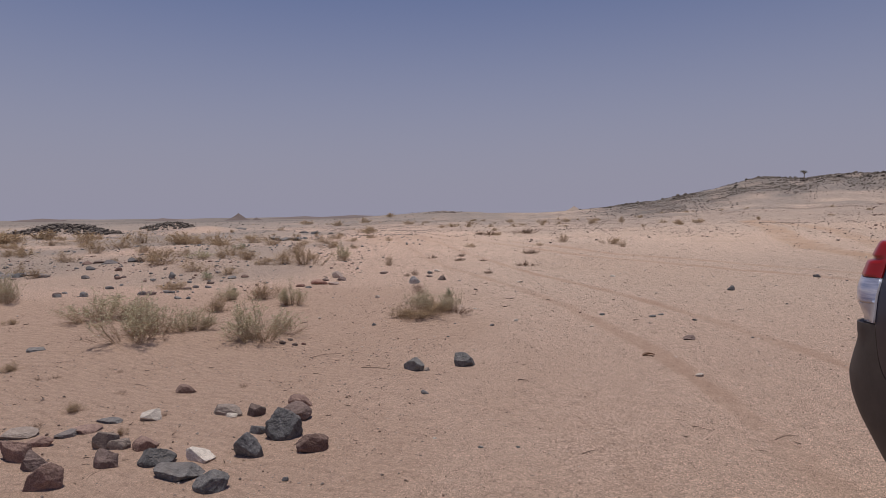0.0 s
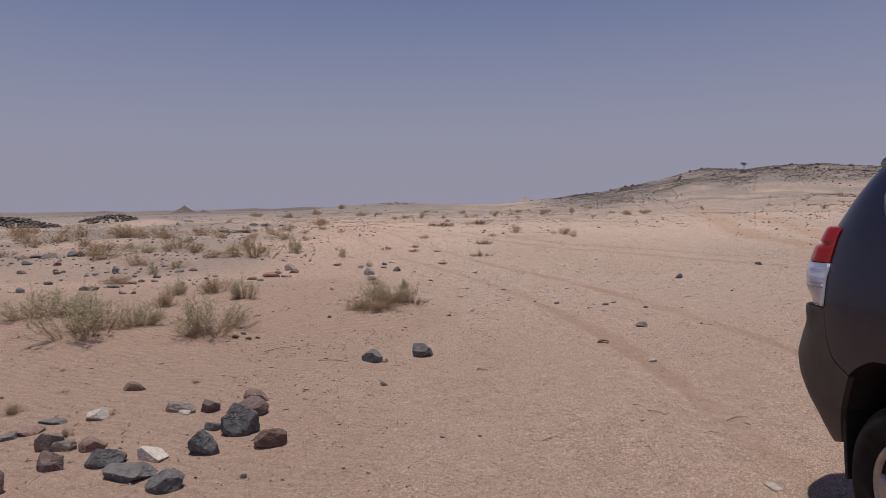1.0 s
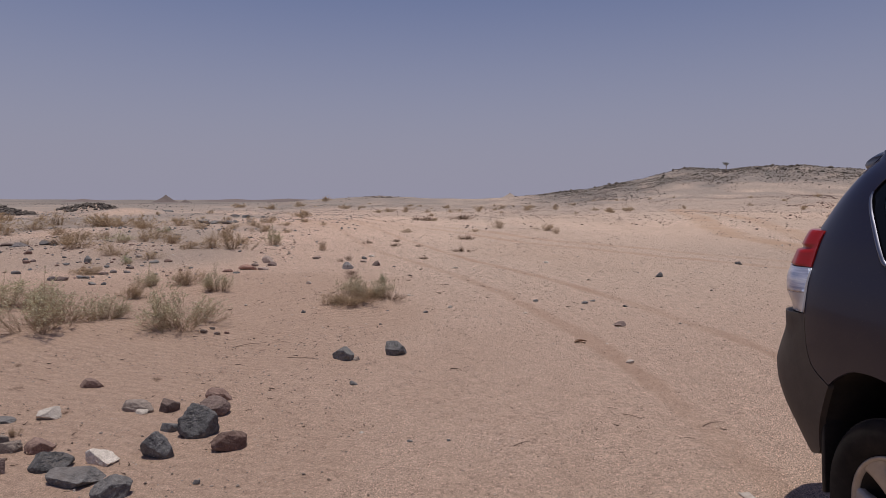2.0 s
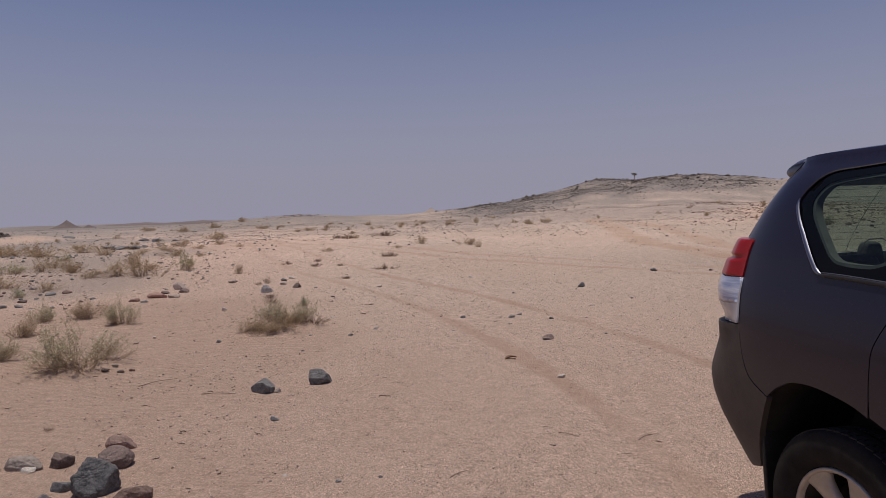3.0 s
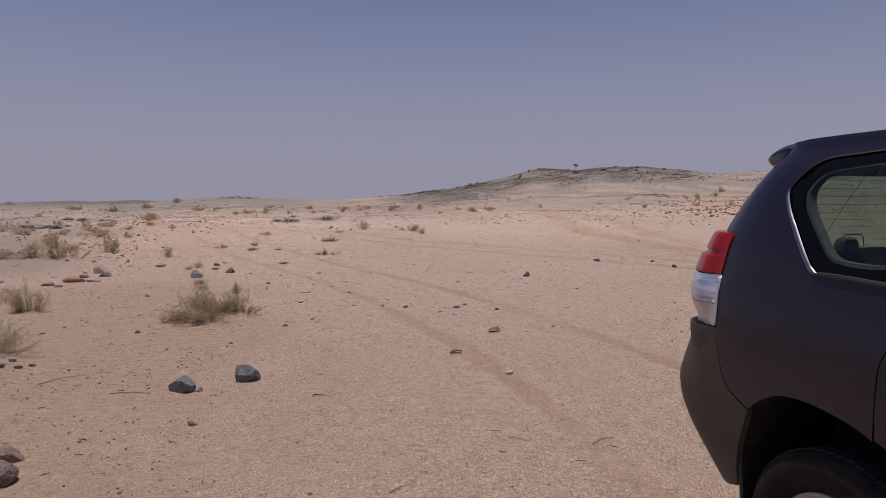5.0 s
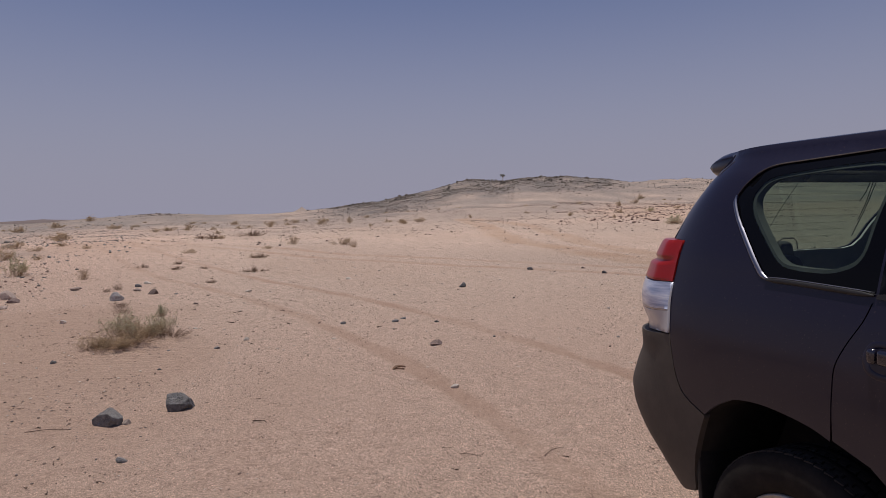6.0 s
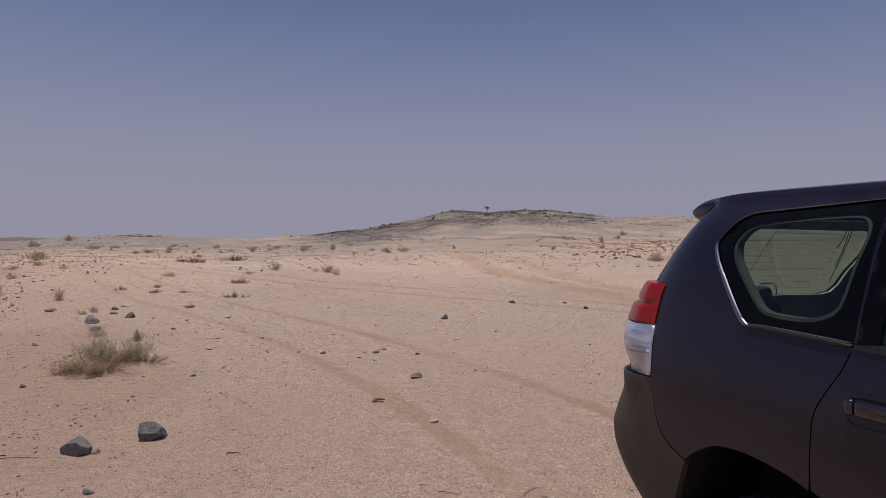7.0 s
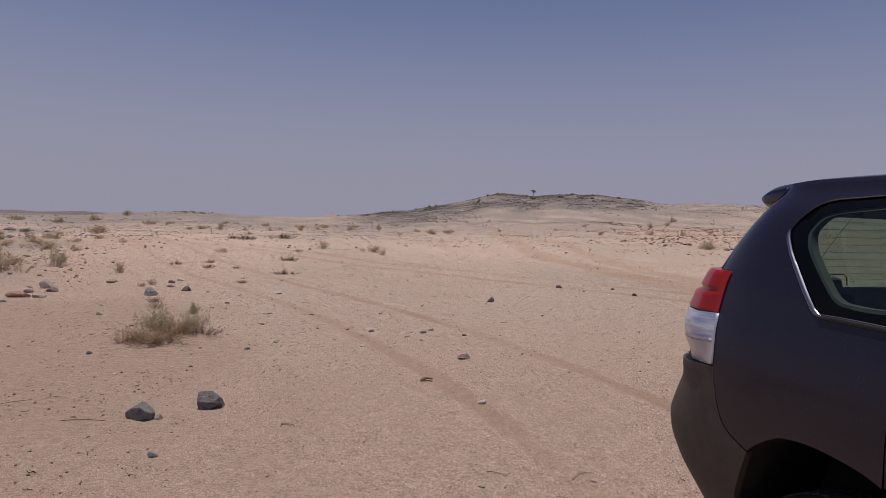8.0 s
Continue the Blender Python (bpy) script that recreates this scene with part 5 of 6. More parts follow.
    tube(vs, fs, [Vector((-0.86, 0.00, 1.40)), Vector((-0.86, 0.03, 1.452)), Vector((-0.86, 0.055, 1.466)), Vector((-0.86, 0.14, 1.468)), Vector((-0.86, 0.165, 1.45)), Vector((-0.86, 0.17, 1.41))], 0.003, 0.003, 5)
    part("wire_loop", mesh_of("wire_loop", vs, fs, BLACK), BLACK, cover)
    for y0, y1, u1, z1 in ((0.645, 0.645, 0.855, 1.655), (0.670, 0.715, 0.915, 1.545), (0.695, 0.715, 0.95, 1.455)):
        vs, fs = [], []
        tube(vs, fs, [Vector((-0.80, y0, 1.755)), Vector((-(0.80 + u1) / 2, (y0 + y1) / 2 + 0.010, (1.755 + z1) / 2)), Vector((-u1, y1, z1))], 0.0022, 0.0022, 4)
        part("aerial_wire", mesh_of("aerial_wire", vs, fs, BLACK), BLACK, car)
    for k in range(9):
        wire = box_mesh("heater_wire", (0.0012, 1.20, 0.0012), BLACK, 0, (-(0.955 - 0.032 * k), 0, 1.43 + 0.038 * k))
        part("heater_wire", wire, BLACK, car)
    for x, y in ((0.25, -0.38), (0.25, 0.0), (0.25, 0.38), (1.2, -0.38), (1.2, 0.38)):
        seat = part("seat", box_mesh("seat", (0.16, 0.44, 0.66), SEAT, 0.05, (x, y, 1.13)), SEAT, car, "dark fabric seat")
        part("headrest", box_mesh("headrest", (0.09, 0.25, 0.16), SEAT, 0.04, (x - 0.02, y, 1.53)), SEAT, seat)
    return car


CAR = build_car()
CAR.matrix_world = Matrix.Translation((2.9583, 2.2945, -0.09)) @ Matrix.Rotation(radians(-90 - 1.1), 4, "Z")
# ---- shrubs and stones, each at its place ----
bush(-3.78, 6.95, 0.92, 0.56, "a")
bush(-3.39, 7.50, 0.56, 0.33, "a")
bush(-2.42, 7.32, 0.84, 0.48, "b")
bush(-5.35, 8.85, 1.08, 0.45, "a")
bush(-4.22, 11.00, 0.46, 0.33, "g")
bush(-4.12, 10.10, 0.50, 0.26, "d")
bush(-2.88, 10.47, 0.53, 0.39, "g")
bush(-3.55, 11.08, 0.60, 0.32, "d")
bush(-8.24, 10.82, 0.61, 0.59, "a")
bush(-9.75, 19.69, 1.23, 0.49, "d")
bush(-9.45, 22.00, 1.01, 0.40, "g")
bush(-7.90, 22.25, 1.11, 0.46, "d")
bush(-6.23, 19.28, 0.72, 0.30, "d")
bush(-4.75, 19.07, 1.23, 0.63, "d")
bush(-4.13, 21.32, 0.78, 0.68, "g")
bush(-6.54, 30.89, 1.13, 0.47, "d")
bush(-17.20, 30.79, 1.90, 0.57, "d")
bush(-14.45, 27.45, 1.20, 0.43, "d")
bush(-15.12, 33.53, 2.48, 0.55, "d")
bush(-13.00, 32.54, 2.00, 0.54, "d")
bush(-13.21, 38.87, 1.92, 0.56, "d")
bush(-7.37, 27.60, 0.74, 0.50, "d")
bush(-8.86, 39.34, 1.44, 0.48, "d")
bush(-8.09, 58.53, 2.12, 0.53, "d")
bush(-9.51, 60.85, 1.65, 0.44, "d")
bush(-18.02, 24.90, 1.09, 0.26, "d")
bush(5.65, 34.40, 0.75, 0.59, "d")
bush(7.35, 30.49, 1.09, 0.39, "d")
bush(7.60, 29.14, 0.57, 0.32, "d")
bush(2.57, 49.54, 1.43, 0.35, "t")
bush(1.69, 50.07, 0.90, 0.36, "t")
bush(5.47, 51.82, 1.63, 0.32, "t")
bush(24.40, 69.71, 1.37, 0.56, "d")
bush(26.46, 69.49, 1.61, 0.62, "d")
bush(31.14, 65.86, 0.70, 0.47, "d")
bush(26.15, 102.58, 1.10, 0.74, "d")
bush(33.29, 117.48, 1.57, 0.63, "d")
bush(19.47, 66.57, 0.59, 0.42, "d")
bush(-0.98, 22.88, 0.29, 0.17, "t")
bush(-0.83, 74.34, 1.67, 0.54, "d")
bush(1.86, 92.58, 1.67, 0.75, "d")
bush(9.28, 111.97, 2.01, 0.70, "d")
bush(22.71, 106.97, 2.39, 0.77, "d")
bush(-19.68, 177.75, 4.81, 0.96, "d")
bush(-0.83, 12.63, 0.23, 0.21, "t")
bush(-1.17, 16.58, 0.21, 0.24, "t")
bush(-6.79, 9.06, 0.21, 0.10, "d")
bush(-20.01, 128.28, 3.48, 0.70, "d")
bush(-8.42, 100.74, 2.37, 0.64, "d")
bush(-2.08, 71.07, 1.15, 0.45, "d")
bush(-21.33, 110.79, 2.81, 0.80, "d")
bush(-33.78, 136.71, 3.47, 0.99, "d")
bush(-20.63, 40.02, 2.48, 0.49, "d")
bush(-10.57, 29.46, 0.80, 0.27, "g")
bush(32.38, 34.84, 1.45, 0.78, "b")
bush(31.85, 34.60, 1.10, 0.62, "a")
bush(55.79, 64.22, 1.35, 0.80, "a")
bush(48.22, 60.76, 0.85, 0.70, "d")
bush(66.20, 83.40, 1.45, 1.05, "d")
bush(98.54, 116.80, 2.90, 1.32, "d")
bush(66.06, 94.23, 1.62, 0.71, "d")
bush(86.39, 103.83, 1.87, 1.17, "d")
stone(-1.25, 4.19, 0.27, 0.27, "k")
stone(-1.39, 3.86, 0.20, 0.21, "k")
stone(-0.98, 3.93, 0.22, 0.17, "r")
stone(-1.31, 4.93, 0.20, 0.13, "r")
stone(-1.25, 4.58, 0.22, 0.18, "p")
stone(-1.61, 4.70, 0.15, 0.12, "p")
stone(-1.47, 4.32, 0.12, 0.08, "k")
stone(-1.85, 4.71, 0.30, 0.12, "w", tilt=-10, deep=0.12)
stone(-1.78, 4.65, 0.09, 0.05, "c")
stone(-2.45, 5.32, 0.22, 0.11, "r")
stone(-1.67, 3.75, 0.19, 0.13, "c")
stone(-1.70, 3.48, 0.30, 0.13, "k", deep=0.24)
stone(-1.43, 3.32, 0.21, 0.15, "k")
stone(-1.93, 3.69, 0.23, 0.15, "k")
stone(-2.16, 4.01, 0.19, 0.12, "r")
stone(-2.22, 3.64, 0.16, 0.16, "p")
stone(-2.44, 4.02, 0.20, 0.15, "w", tilt=-28, deep=0.07)
stone(-2.35, 4.02, 0.16, 0.09, "w")
stone(-2.77, 4.33, 0.21, 0.08, "r")
stone(-2.87, 4.25, 0.16, 0.07, "g")
stone(-2.72, 4.55, 0.22, 0.06, "k")
stone(-2.42, 4.61, 0.18, 0.11, "c")
stone(-2.42, 3.33, 0.26, 0.17, "r", tilt=-24, deep=0.12)
stone(-2.64, 3.58, 0.24, 0.17, "p", tilt=-14, deep=0.11)
stone(-2.90, 3.76, 0.25, 0.20, "r", tilt=-24, deep=0.09)
stone(-2.92, 4.06, 0.18, 0.08, "r", tilt=-12, deep=0.07)
stone(-3.21, 4.21, 0.25, 0.08, "w")
stone(-1.03, 3.48, 0.04, 0.03, "k")
stone(-0.45, 6.13, 0.22, 0.17, "a")
stone(0.07, 6.31, 0.22, 0.18, "k")
stone(-0.29, 5.29, 0.07, 0.05, "a")
stone(-0.32, 6.12, 0.07, 0.05, "w")
stone(-4.89, 6.87, 0.22, 0.08, "a")
stone(2.87, 7.60, 0.17, 0.08, "p")
stone(5.51, 12.57, 0.17, 0.13, "k")
stone(8.62, 15.08, 0.16, 0.08, "k")
stone(0.41, 3.98, 0.03, 0.02, "a")
stone(0.16, 4.00, 0.04, 0.02, "a")
stone(2.36, 5.93, 0.08, 0.04, "c")
stone(2.95, 9.37, 0.10, 0.05, "a")
stone(3.15, 9.60, 0.09, 0.04, "a")
stone(0.48, 8.70, 0.07, 0.04, "a")
stone(0.85, 9.04, 0.07, 0.05, "c")
stone(2.25, 9.64, 0.09, 0.05, "a")
stone(-1.56, 11.82, 0.10, 0.07, "c")
stone(-1.22, 8.80, 0.07, 0.05, "k")
stone(-2.11, 7.24, 0.09, 0.05, "w")
stone(-2.06, 7.42, 0.07, 0.04, "w")
stone(-1.95, 7.20, 0.07, 0.04, "w")
stone(-1.86, 7.27, 0.06, 0.04, "r")
stone(1.43, 14.51, 0.16, 0.05, "c")
stone(3.88, 15.66, 0.14, 0.07, "c")
stone(-0.16, 4.17, 0.03, 0.02, "c")
stone(-12.69, 17.42, 0.39, 0.16, "k")
stone(-12.32, 21.64, 0.52, 0.18, "g")
stone(-11.69, 22.06, 0.53, 0.20, "k")
stone(-11.23, 21.60, 0.28, 0.24, "k")
stone(-7.73, 16.45, 0.18, 0.18, "a")
stone(-6.43, 12.67, 0.24, 0.12, "p")
stone(-6.61, 12.67, 0.19, 0.12, "g")
stone(-7.99, 13.90, 0.18, 0.10, "a")
stone(-9.13, 16.32, 0.18, 0.11, "r")
stone(-9.16, 16.66, 0.15, 0.08, "p")
stone(-10.17, 16.57, 0.22, 0.12, "g")
stone(-7.67, 12.40, 0.18, 0.14, "a")
stone(-8.22, 12.35, 0.18, 0.12, "p")
stone(-13.25, 21.74, 0.36, 0.16, "r")
stone(-11.54, 19.13, 0.28, 0.16, "k")
stone(-10.30, 18.45, 0.24, 0.14, "r")
stone(-9.52, 16.95, 0.16, 0.09, "k")
stone(-6.90, 17.54, 0.19, 0.10, "g")
stone(-6.00, 16.21, 0.24, 0.09, "a")
stone(-5.76, 16.50, 0.21, 0.09, "r")
stone(-6.19, 13.88, 0.18, 0.06, "p")
stone(-6.09, 14.11, 0.18, 0.08, "g")
stone(-6.76, 14.34, 0.16, 0.07, "r")
stone(-6.24, 13.08, 0.17, 0.08, "k")
stone(-5.57, 12.02, 0.18, 0.07, "a")
stone(-5.33, 12.00, 0.11, 0.06, "k")
stone(-6.05, 14.89, 0.19, 0.07, "p")
stone(-5.77, 14.06, 0.18, 0.07, "g")
stone(-8.18, 12.32, 0.16, 0.09, "a")
stone(-13.05, 22.19, 0.61, 0.12, "p")
stone(-30.77, 87.29, 1.58, 0.48, "k")
stone(8.63, 15.07, 0.13, 0.07, "k")
stone(9.51, 13.13, 0.11, 0.07, "k")
stone(9.85, 14.49, 0.09, 0.06, "p")
stone(3.47, 9.06, 0.07, 0.04, "k")
stone(-1.04, 14.55, 0.27, 0.21, "v")
stone(-0.79, 17.09, 0.17, 0.10, "a")
stone(-0.62, 17.66, 0.18, 0.09, "c")
stone(-0.77, 16.14, 0.18, 0.08, "w")
stone(-0.41, 15.27, 0.22, 0.14, "p")
stone(0.36, 13.10, 0.09, 0.04, "p")
stone(0.28, 10.21, 0.07, 0.03, "c")
stone(-0.13, 7.92, 0.04, 0.02, "k")
stone(-0.05, 8.80, 0.04, 0.02, "k")
stone(0.02, 15.07, 0.08, 0.03, "k")
bush(-0.91, 13.35, 0.30, 0.15, "t")
bush(-1.35, 16.32, 0.20, 0.14, "t")
bush(0.82, 16.91, 0.23, 0.10, "t")
bush(0.10, 22.05, 0.26, 0.08, "t")
bush(0.82, 21.56, 0.26, 0.07, "t")
bush(-0.16, 11.83, 0.22, 0.18, "g")
# the hummock with two tufts and a skirt of dead twigs
bush(-0.56, 9.40, 0.50, 0.36, "a")
bush(-0.13, 9.45, 0.46, 0.33, "a")
bush(-0.34, 9.22, 0.62, 0.20, "d")
bush(-0.90, 9.02, 0.60, 0.17, "d")
bush(-0.62, 9.02, 0.50, 0.15, "d")
bush(-0.02, 9.35, 0.40, 0.14, "t")
bush(-3.11, 4.77, 0.17, 0.09, "d")
bush(-3.40, 5.99, 0.05, 0.05, "t")
bush(-3.95, 5.77, 0.12, 0.04, "t")
bush(-4.64, 6.07, 0.23, 0.10, "d")
bush(-3.22, 4.43, 0.11, 0.04, "t")
bush(-2.46, 4.28, 0.08, 0.07, "d")
bush(-3.03, 5.31, 0.10, 0.03, "t")
bush(-4.08, 5.73, 0.07, 0.05, "t")
bush(-1.97, 5.44, 0.08, 0.07, "t")
bush(-2.34, 4.69, 0.06, 0.03, "t")
bush(-6.46, 13.62, 0.68, 0.20, "d")
bush(-6.60, 15.82, 0.53, 0.23, "g")
stone(-3.30, 14.46, 0.42, 0.17, "o")
stone(-3.20, 16.24, 0.32, 0.22, "h")
stone(-2.92, 15.43, 0.24, 0.12, "p")
stone(-2.94, 14.41, 0.26, 0.10, "h")
stone(-3.62, 14.00, 0.20, 0.09, "o")
stone(-3.36, 13.72, 0.15, 0.07, "a")
stone(-3.33, 15.36, 0.19, 0.08, "p")
stone(-2.11, 17.19, 0.21, 0.08, "w")
stone(-2.08, 17.43, 0.18, 0.06, "p")
bush(3.00, 25.77, 0.70, 0.21, "t")
bush(2.13, 19.45, 0.49, 0.12, "t")
bush(0.80, 16.90, 0.23, 0.11, "t")
bush(3.94, 31.11, 0.56, 0.22, "d")
bush(0.08, 23.63, 0.29, 0.17, "t")
bush(-0.00, 21.70, 0.31, 0.10, "t")
bush(-2.30, 19.62, 0.41, 0.38, "d")
bush(0.60, 30.10, 0.69, 0.16, "d")
bush(2.90, 49.27, 1.05, 0.31, "d")
bush(1.35, 74.34, 1.19, 0.47, "d")
bush(13.06, 96.98, 2.10, 0.79, "d")
bush(17.49, 104.91, 2.48, 0.86, "d")
bush(18.11, 86.99, 1.90, 0.55, "d")
bush(-8.66, 43.22, 1.32, 0.59, "d")
bush(-11.04, 36.42, 1.69, 0.63, "d")
bush(-16.61, 37.80, 2.56, 0.71, "d")
bush(-10.83, 21.35, 0.96, 0.49, "d")
stone(-12.98, 17.05, 0.33, 0.09, "a")
stone(-13.46, 17.72, 0.30, 0.15, "a")
stone(-13.01, 17.71, 0.30, 0.09, "a")
stone(-12.92, 18.31, 0.23, 0.12, "g")
stone(-11.74, 17.19, 0.31, 0.12, "g")
stone(-13.31, 17.81, 0.41, 0.12, "a")
stone(-12.96, 17.32, 0.48, 0.14, "g")
stone(-13.48, 17.34, 0.42, 0.10, "a")
stone(-12.59, 17.80, 0.34, 0.09, "g")
stone(-12.93, 18.10, 0.24, 0.11, "g")
stone(-12.36, 17.87, 0.42, 0.09, "a")
bush(-39.96, 50.28, 2.50, 0.26, "d")
bush(-32.43, 42.21, 2.46, 0.29, "d")
bush(-30.51, 39.90, 2.81, 0.30, "d")
bush(-33.97, 45.44, 2.85, 0.22, "d")
bush(-25.89, 42.20, 1.66, 0.25, "d")
bush(-40.46, 51.16, 2.00, 0.29, "d")
bush(-29.80, 40.44, 2.07, 0.22, "d")
bush(-36.43, 54.43, 2.95, 0.31, "d")
bush(-35.53, 44.86, 2.87, 0.24, "d")
bush(-34.29, 45.51, 1.84, 0.28, "d")
bush(-31.66, 43.42, 2.14, 0.31, "d")
bush(-29.25, 48.64, 2.26, 0.23, "d")
bush(-23.63, 38.30, 2.29, 0.34, "d")
bush(-37.13, 54.56, 2.48, 0.28, "d")
stone(-11.68, 41.19, 0.51, 0.24, "a")
stone(-11.46, 42.55, 0.45, 0.17, "p")
stone(-10.79, 41.18, 0.62, 0.30, "k")
stone(-12.01, 41.09, 0.37, 0.15, "p")
stone(-10.94, 43.21, 0.33, 0.16, "a")
stone(-12.11, 43.41, 0.39, 0.19, "a")
stone(-11.61, 41.73, 0.71, 0.22, "a")
stone(-12.48, 42.00, 0.71, 0.28, "a")
stone(-10.78, 43.25, 0.41, 0.20, "a")
stone(-13.91, 62.29, 0.35, 0.12, "a")
stone(-15.82, 62.86, 0.71, 0.28, "p")
stone(-12.43, 60.31, 0.52, 0.20, "a")
stone(-15.76, 62.87, 0.63, 0.27, "a")
stone(-14.02, 61.50, 0.32, 0.11, "a")
stone(-13.93, 59.72, 0.63, 0.30, "k")
stone(-15.40, 61.93, 0.74, 0.22, "a")
stone(-14.11, 61.22, 0.68, 0.30, "a")
bush(-25.56, 34.56, 1.04, 0.29, "d")
bush(-24.93, 37.46, 1.39, 0.34, "d")
bush(-6.33, 16.87, 0.78, 0.29, "d")
bush(-21.48, 35.22, 0.99, 0.31, "d")
bush(-7.77, 17.93, 1.04, 0.37, "d")
bush(-12.26, 24.83, 1.40, 0.37, "d")
bush(-22.24, 28.59, 0.77, 0.41, "d")
bush(-18.19, 41.47, 1.22, 0.28, "d")
bush(-19.29, 32.46, 1.51, 0.26, "d")
bush(-7.00, 39.97, 0.92, 0.28, "d")
bush(-13.07, 17.89, 0.72, 0.35, "d")
bush(-6.72, 25.36, 0.69, 0.43, "d")
bush(-16.17, 27.04, 0.93, 0.46, "d")
bush(-7.28, 25.26, 0.78, 0.34, "d")
bush(-19.71, 27.69, 1.44, 0.38, "d")
bush(-9.10, 35.68, 0.93, 0.38, "d")
bush(-9.74, 26.01, 1.55, 0.31, "d")
bush(-23.89, 33.00, 1.46, 0.28, "d")
bush(-10.76, 40.93, 0.86, 0.35, "d")
bush(-11.97, 31.07, 0.76, 0.37, "d")
bush(-9.09, 23.66, 0.74, 0.39, "d")
bush(-12.61, 32.16, 1.09, 0.31, "d")
bush(-16.35, 38.19, 1.66, 0.52, "d")
bush(-16.70, 42.10, 0.76, 0.29, "d")


def band(count, az0, az1, r0, r1, low, high, seed, keep=None, power=2.2):
    """Random places in a sector of the plain, with sizes of which most are small."""
    rng = np.random.default_rng(seed)
    az = np.radians(rng.uniform(az0, az1, count))
    r = np.sqrt(rng.uniform(r0 * r0, r1 * r1, count))
    s = low + (high - low) * rng.random(count) ** power
    x, y = 0.05 + r * np.sin(az), 0.3 + r * np.cos(az)
    if keep is not None:
        k = keep(x, y) > rng.random(count)
        x, y, s = x[k], y[k], s[k]
    away = (x < 1.7) | (x > 4.2) | (y > 3.6) | (y < -2)
    return np.stack([x, y, s], 1)[away]


# grit and pebbles near the walk, then the stony plain
off_track = lambda x, y: 1 - 0.9 * track_mask(x, y)
scatter("pebbles", "fine mixed brown and grey pebbles strewn on sand", "pebbles", band(6500, -45, 62, 1.6, 9, 0.005, 0.018, 1, off_track, 3.0), FINE_GRIT, 0, 1)
scatter("pebbles", "fine pale pebbles strewn on sand", "pebbles", band(4500, -45, 62, 1.6, 9, 0.005, 0.016, 2, off_track, 3.0), ROCKS["w"], 0, 2)
scatter("pebbles", "fine dark grit strewn on coarse sand", "pebbles", band(6200, -32, 60, 1.8, 7.5, 0.006, 0.016, 41, lambda x, y: off_track(x, y) * ease((x + 1.2) / 1.6), 2.4), DARK_GRIT, 0, 41)
scatter("pebbles", "fine white grit strewn on coarse sand", "pebbles", band(4200, -30, 60, 1.8, 7.0, 0.004, 0.012, 42, off_track, 2.2), ROCKS["c"], 0, 42)
scatter("pebbles", "small dark stones strewn over the sandy plain", "pebbles", band(4000, -45, 62, 8, 32, 0.012, 0.045, 3, off_track, 3.0), FINE_GRIT, 0, 3)
scatter("pebbles", "coarse brown gravel strewn over the open ground", "pebbles", band(9000, -12, 52, 6.5, 24, 0.010, 0.032, 48, off_track, 2.4), FINE_GRIT, 0, 48)
scatter("pebbles", "coarse dark gravel strewn over the open ground", "pebbles", band(2400, -12, 52, 6.5, 26, 0.010, 0.034, 49, off_track, 2.6), DARK_GRIT, 0, 49)
scatter("pebbles", "coarse pale gravel strewn over the open ground", "pebbles", band(3000, -12, 52, 6.5, 26, 0.010, 0.034, 50, off_track, 2.4), ROCKS["c"], 0, 50)
scatter("pebbles", "small grey stones strewn over the sandy plain", "pebbles", band(600, -45, 62, 8, 34, 0.012, 0.05, 4, off_track, 3.0), ROCKS["a"], 1, 4)
scatter("pebbles", "small cream stones strewn over the sandy plain", "pebbles", band(700, -45, 62, 8, 34, 0.012, 0.06, 5, off_track, 3.0), ROCKS["c"], 1, 5)
scatter("field_stones", "pale and brown small stones strewn over the wide plain", "stones", band(5000, -44, 60, 25, 90, 0.025, 0.085, 14, None, 2.5), ROCKS["w"], 0, 14)
scatter("field_stones", "brown small stones strewn over the wide plain", "stones", band(6000, -44, 60, 25, 100, 0.025, 0.10, 15, None, 2.5), GRIT, 0, 15)
scatter("pebbles", "small mixed chips of stone lying about the larger stones", "pebbles", band(700, -44, -2, 2.9, 7.5, 0.006, 0.024, 18, None, 2.6), ROCKS["w"], 1, 18)
scatter("pebbles", "small dark chips of stone lying about the larger stones", "pebbles", band(350, -44, -2, 2.9, 7.5, 0.006, 0.024, 19, None, 2.6), DARK_GRIT, 1, 19)
rubble = lambda x, y: np.clip(0.02 + 1.6 * grain(x / 2.6, y / 3.4, 43), 0, 1)
scatter("field_stones", "grey stones lying in loose patches on the sand", "stones", band(620, -44, -9, 10, 30, 0.03, 0.14, 44, rubble, 2.8), ROCKS["a"], 1, 44)
scatter("field_stones", "red-brown stones lying in loose patches on the sand", "stones", band(700, -44, -9, 10, 30, 0.03, 0.12, 45, rubble, 2.6), ROCKS["r"], 1, 45)
scatter("field_stones", "pale stones lying in loose patches on the sand", "stones", band(900, -44, -9, 10, 30, 0.025, 0.11, 46, rubble, 2.4), ROCKS["w"], 1, 46)
patchy = lambda x, y: np.clip(0.35 + 0.9 * grain(x / 6, y / 8, 21), 0, 1)
scatter("field_stones", "grey slate stones covering the plain in patches", "stones", band(1500, -44, -7, 14, 60, 0.03, 0.12, 6, patchy, 2.6), ROCKS["a"], 1, 6)
scatter("field_stones", "dark grey stones covering the plain in patches", "stones", band(6000, -40, -3, 31, 110, 0.05, 0.22, 7, patchy, 2.6), ROCKS["a"], 0, 7)
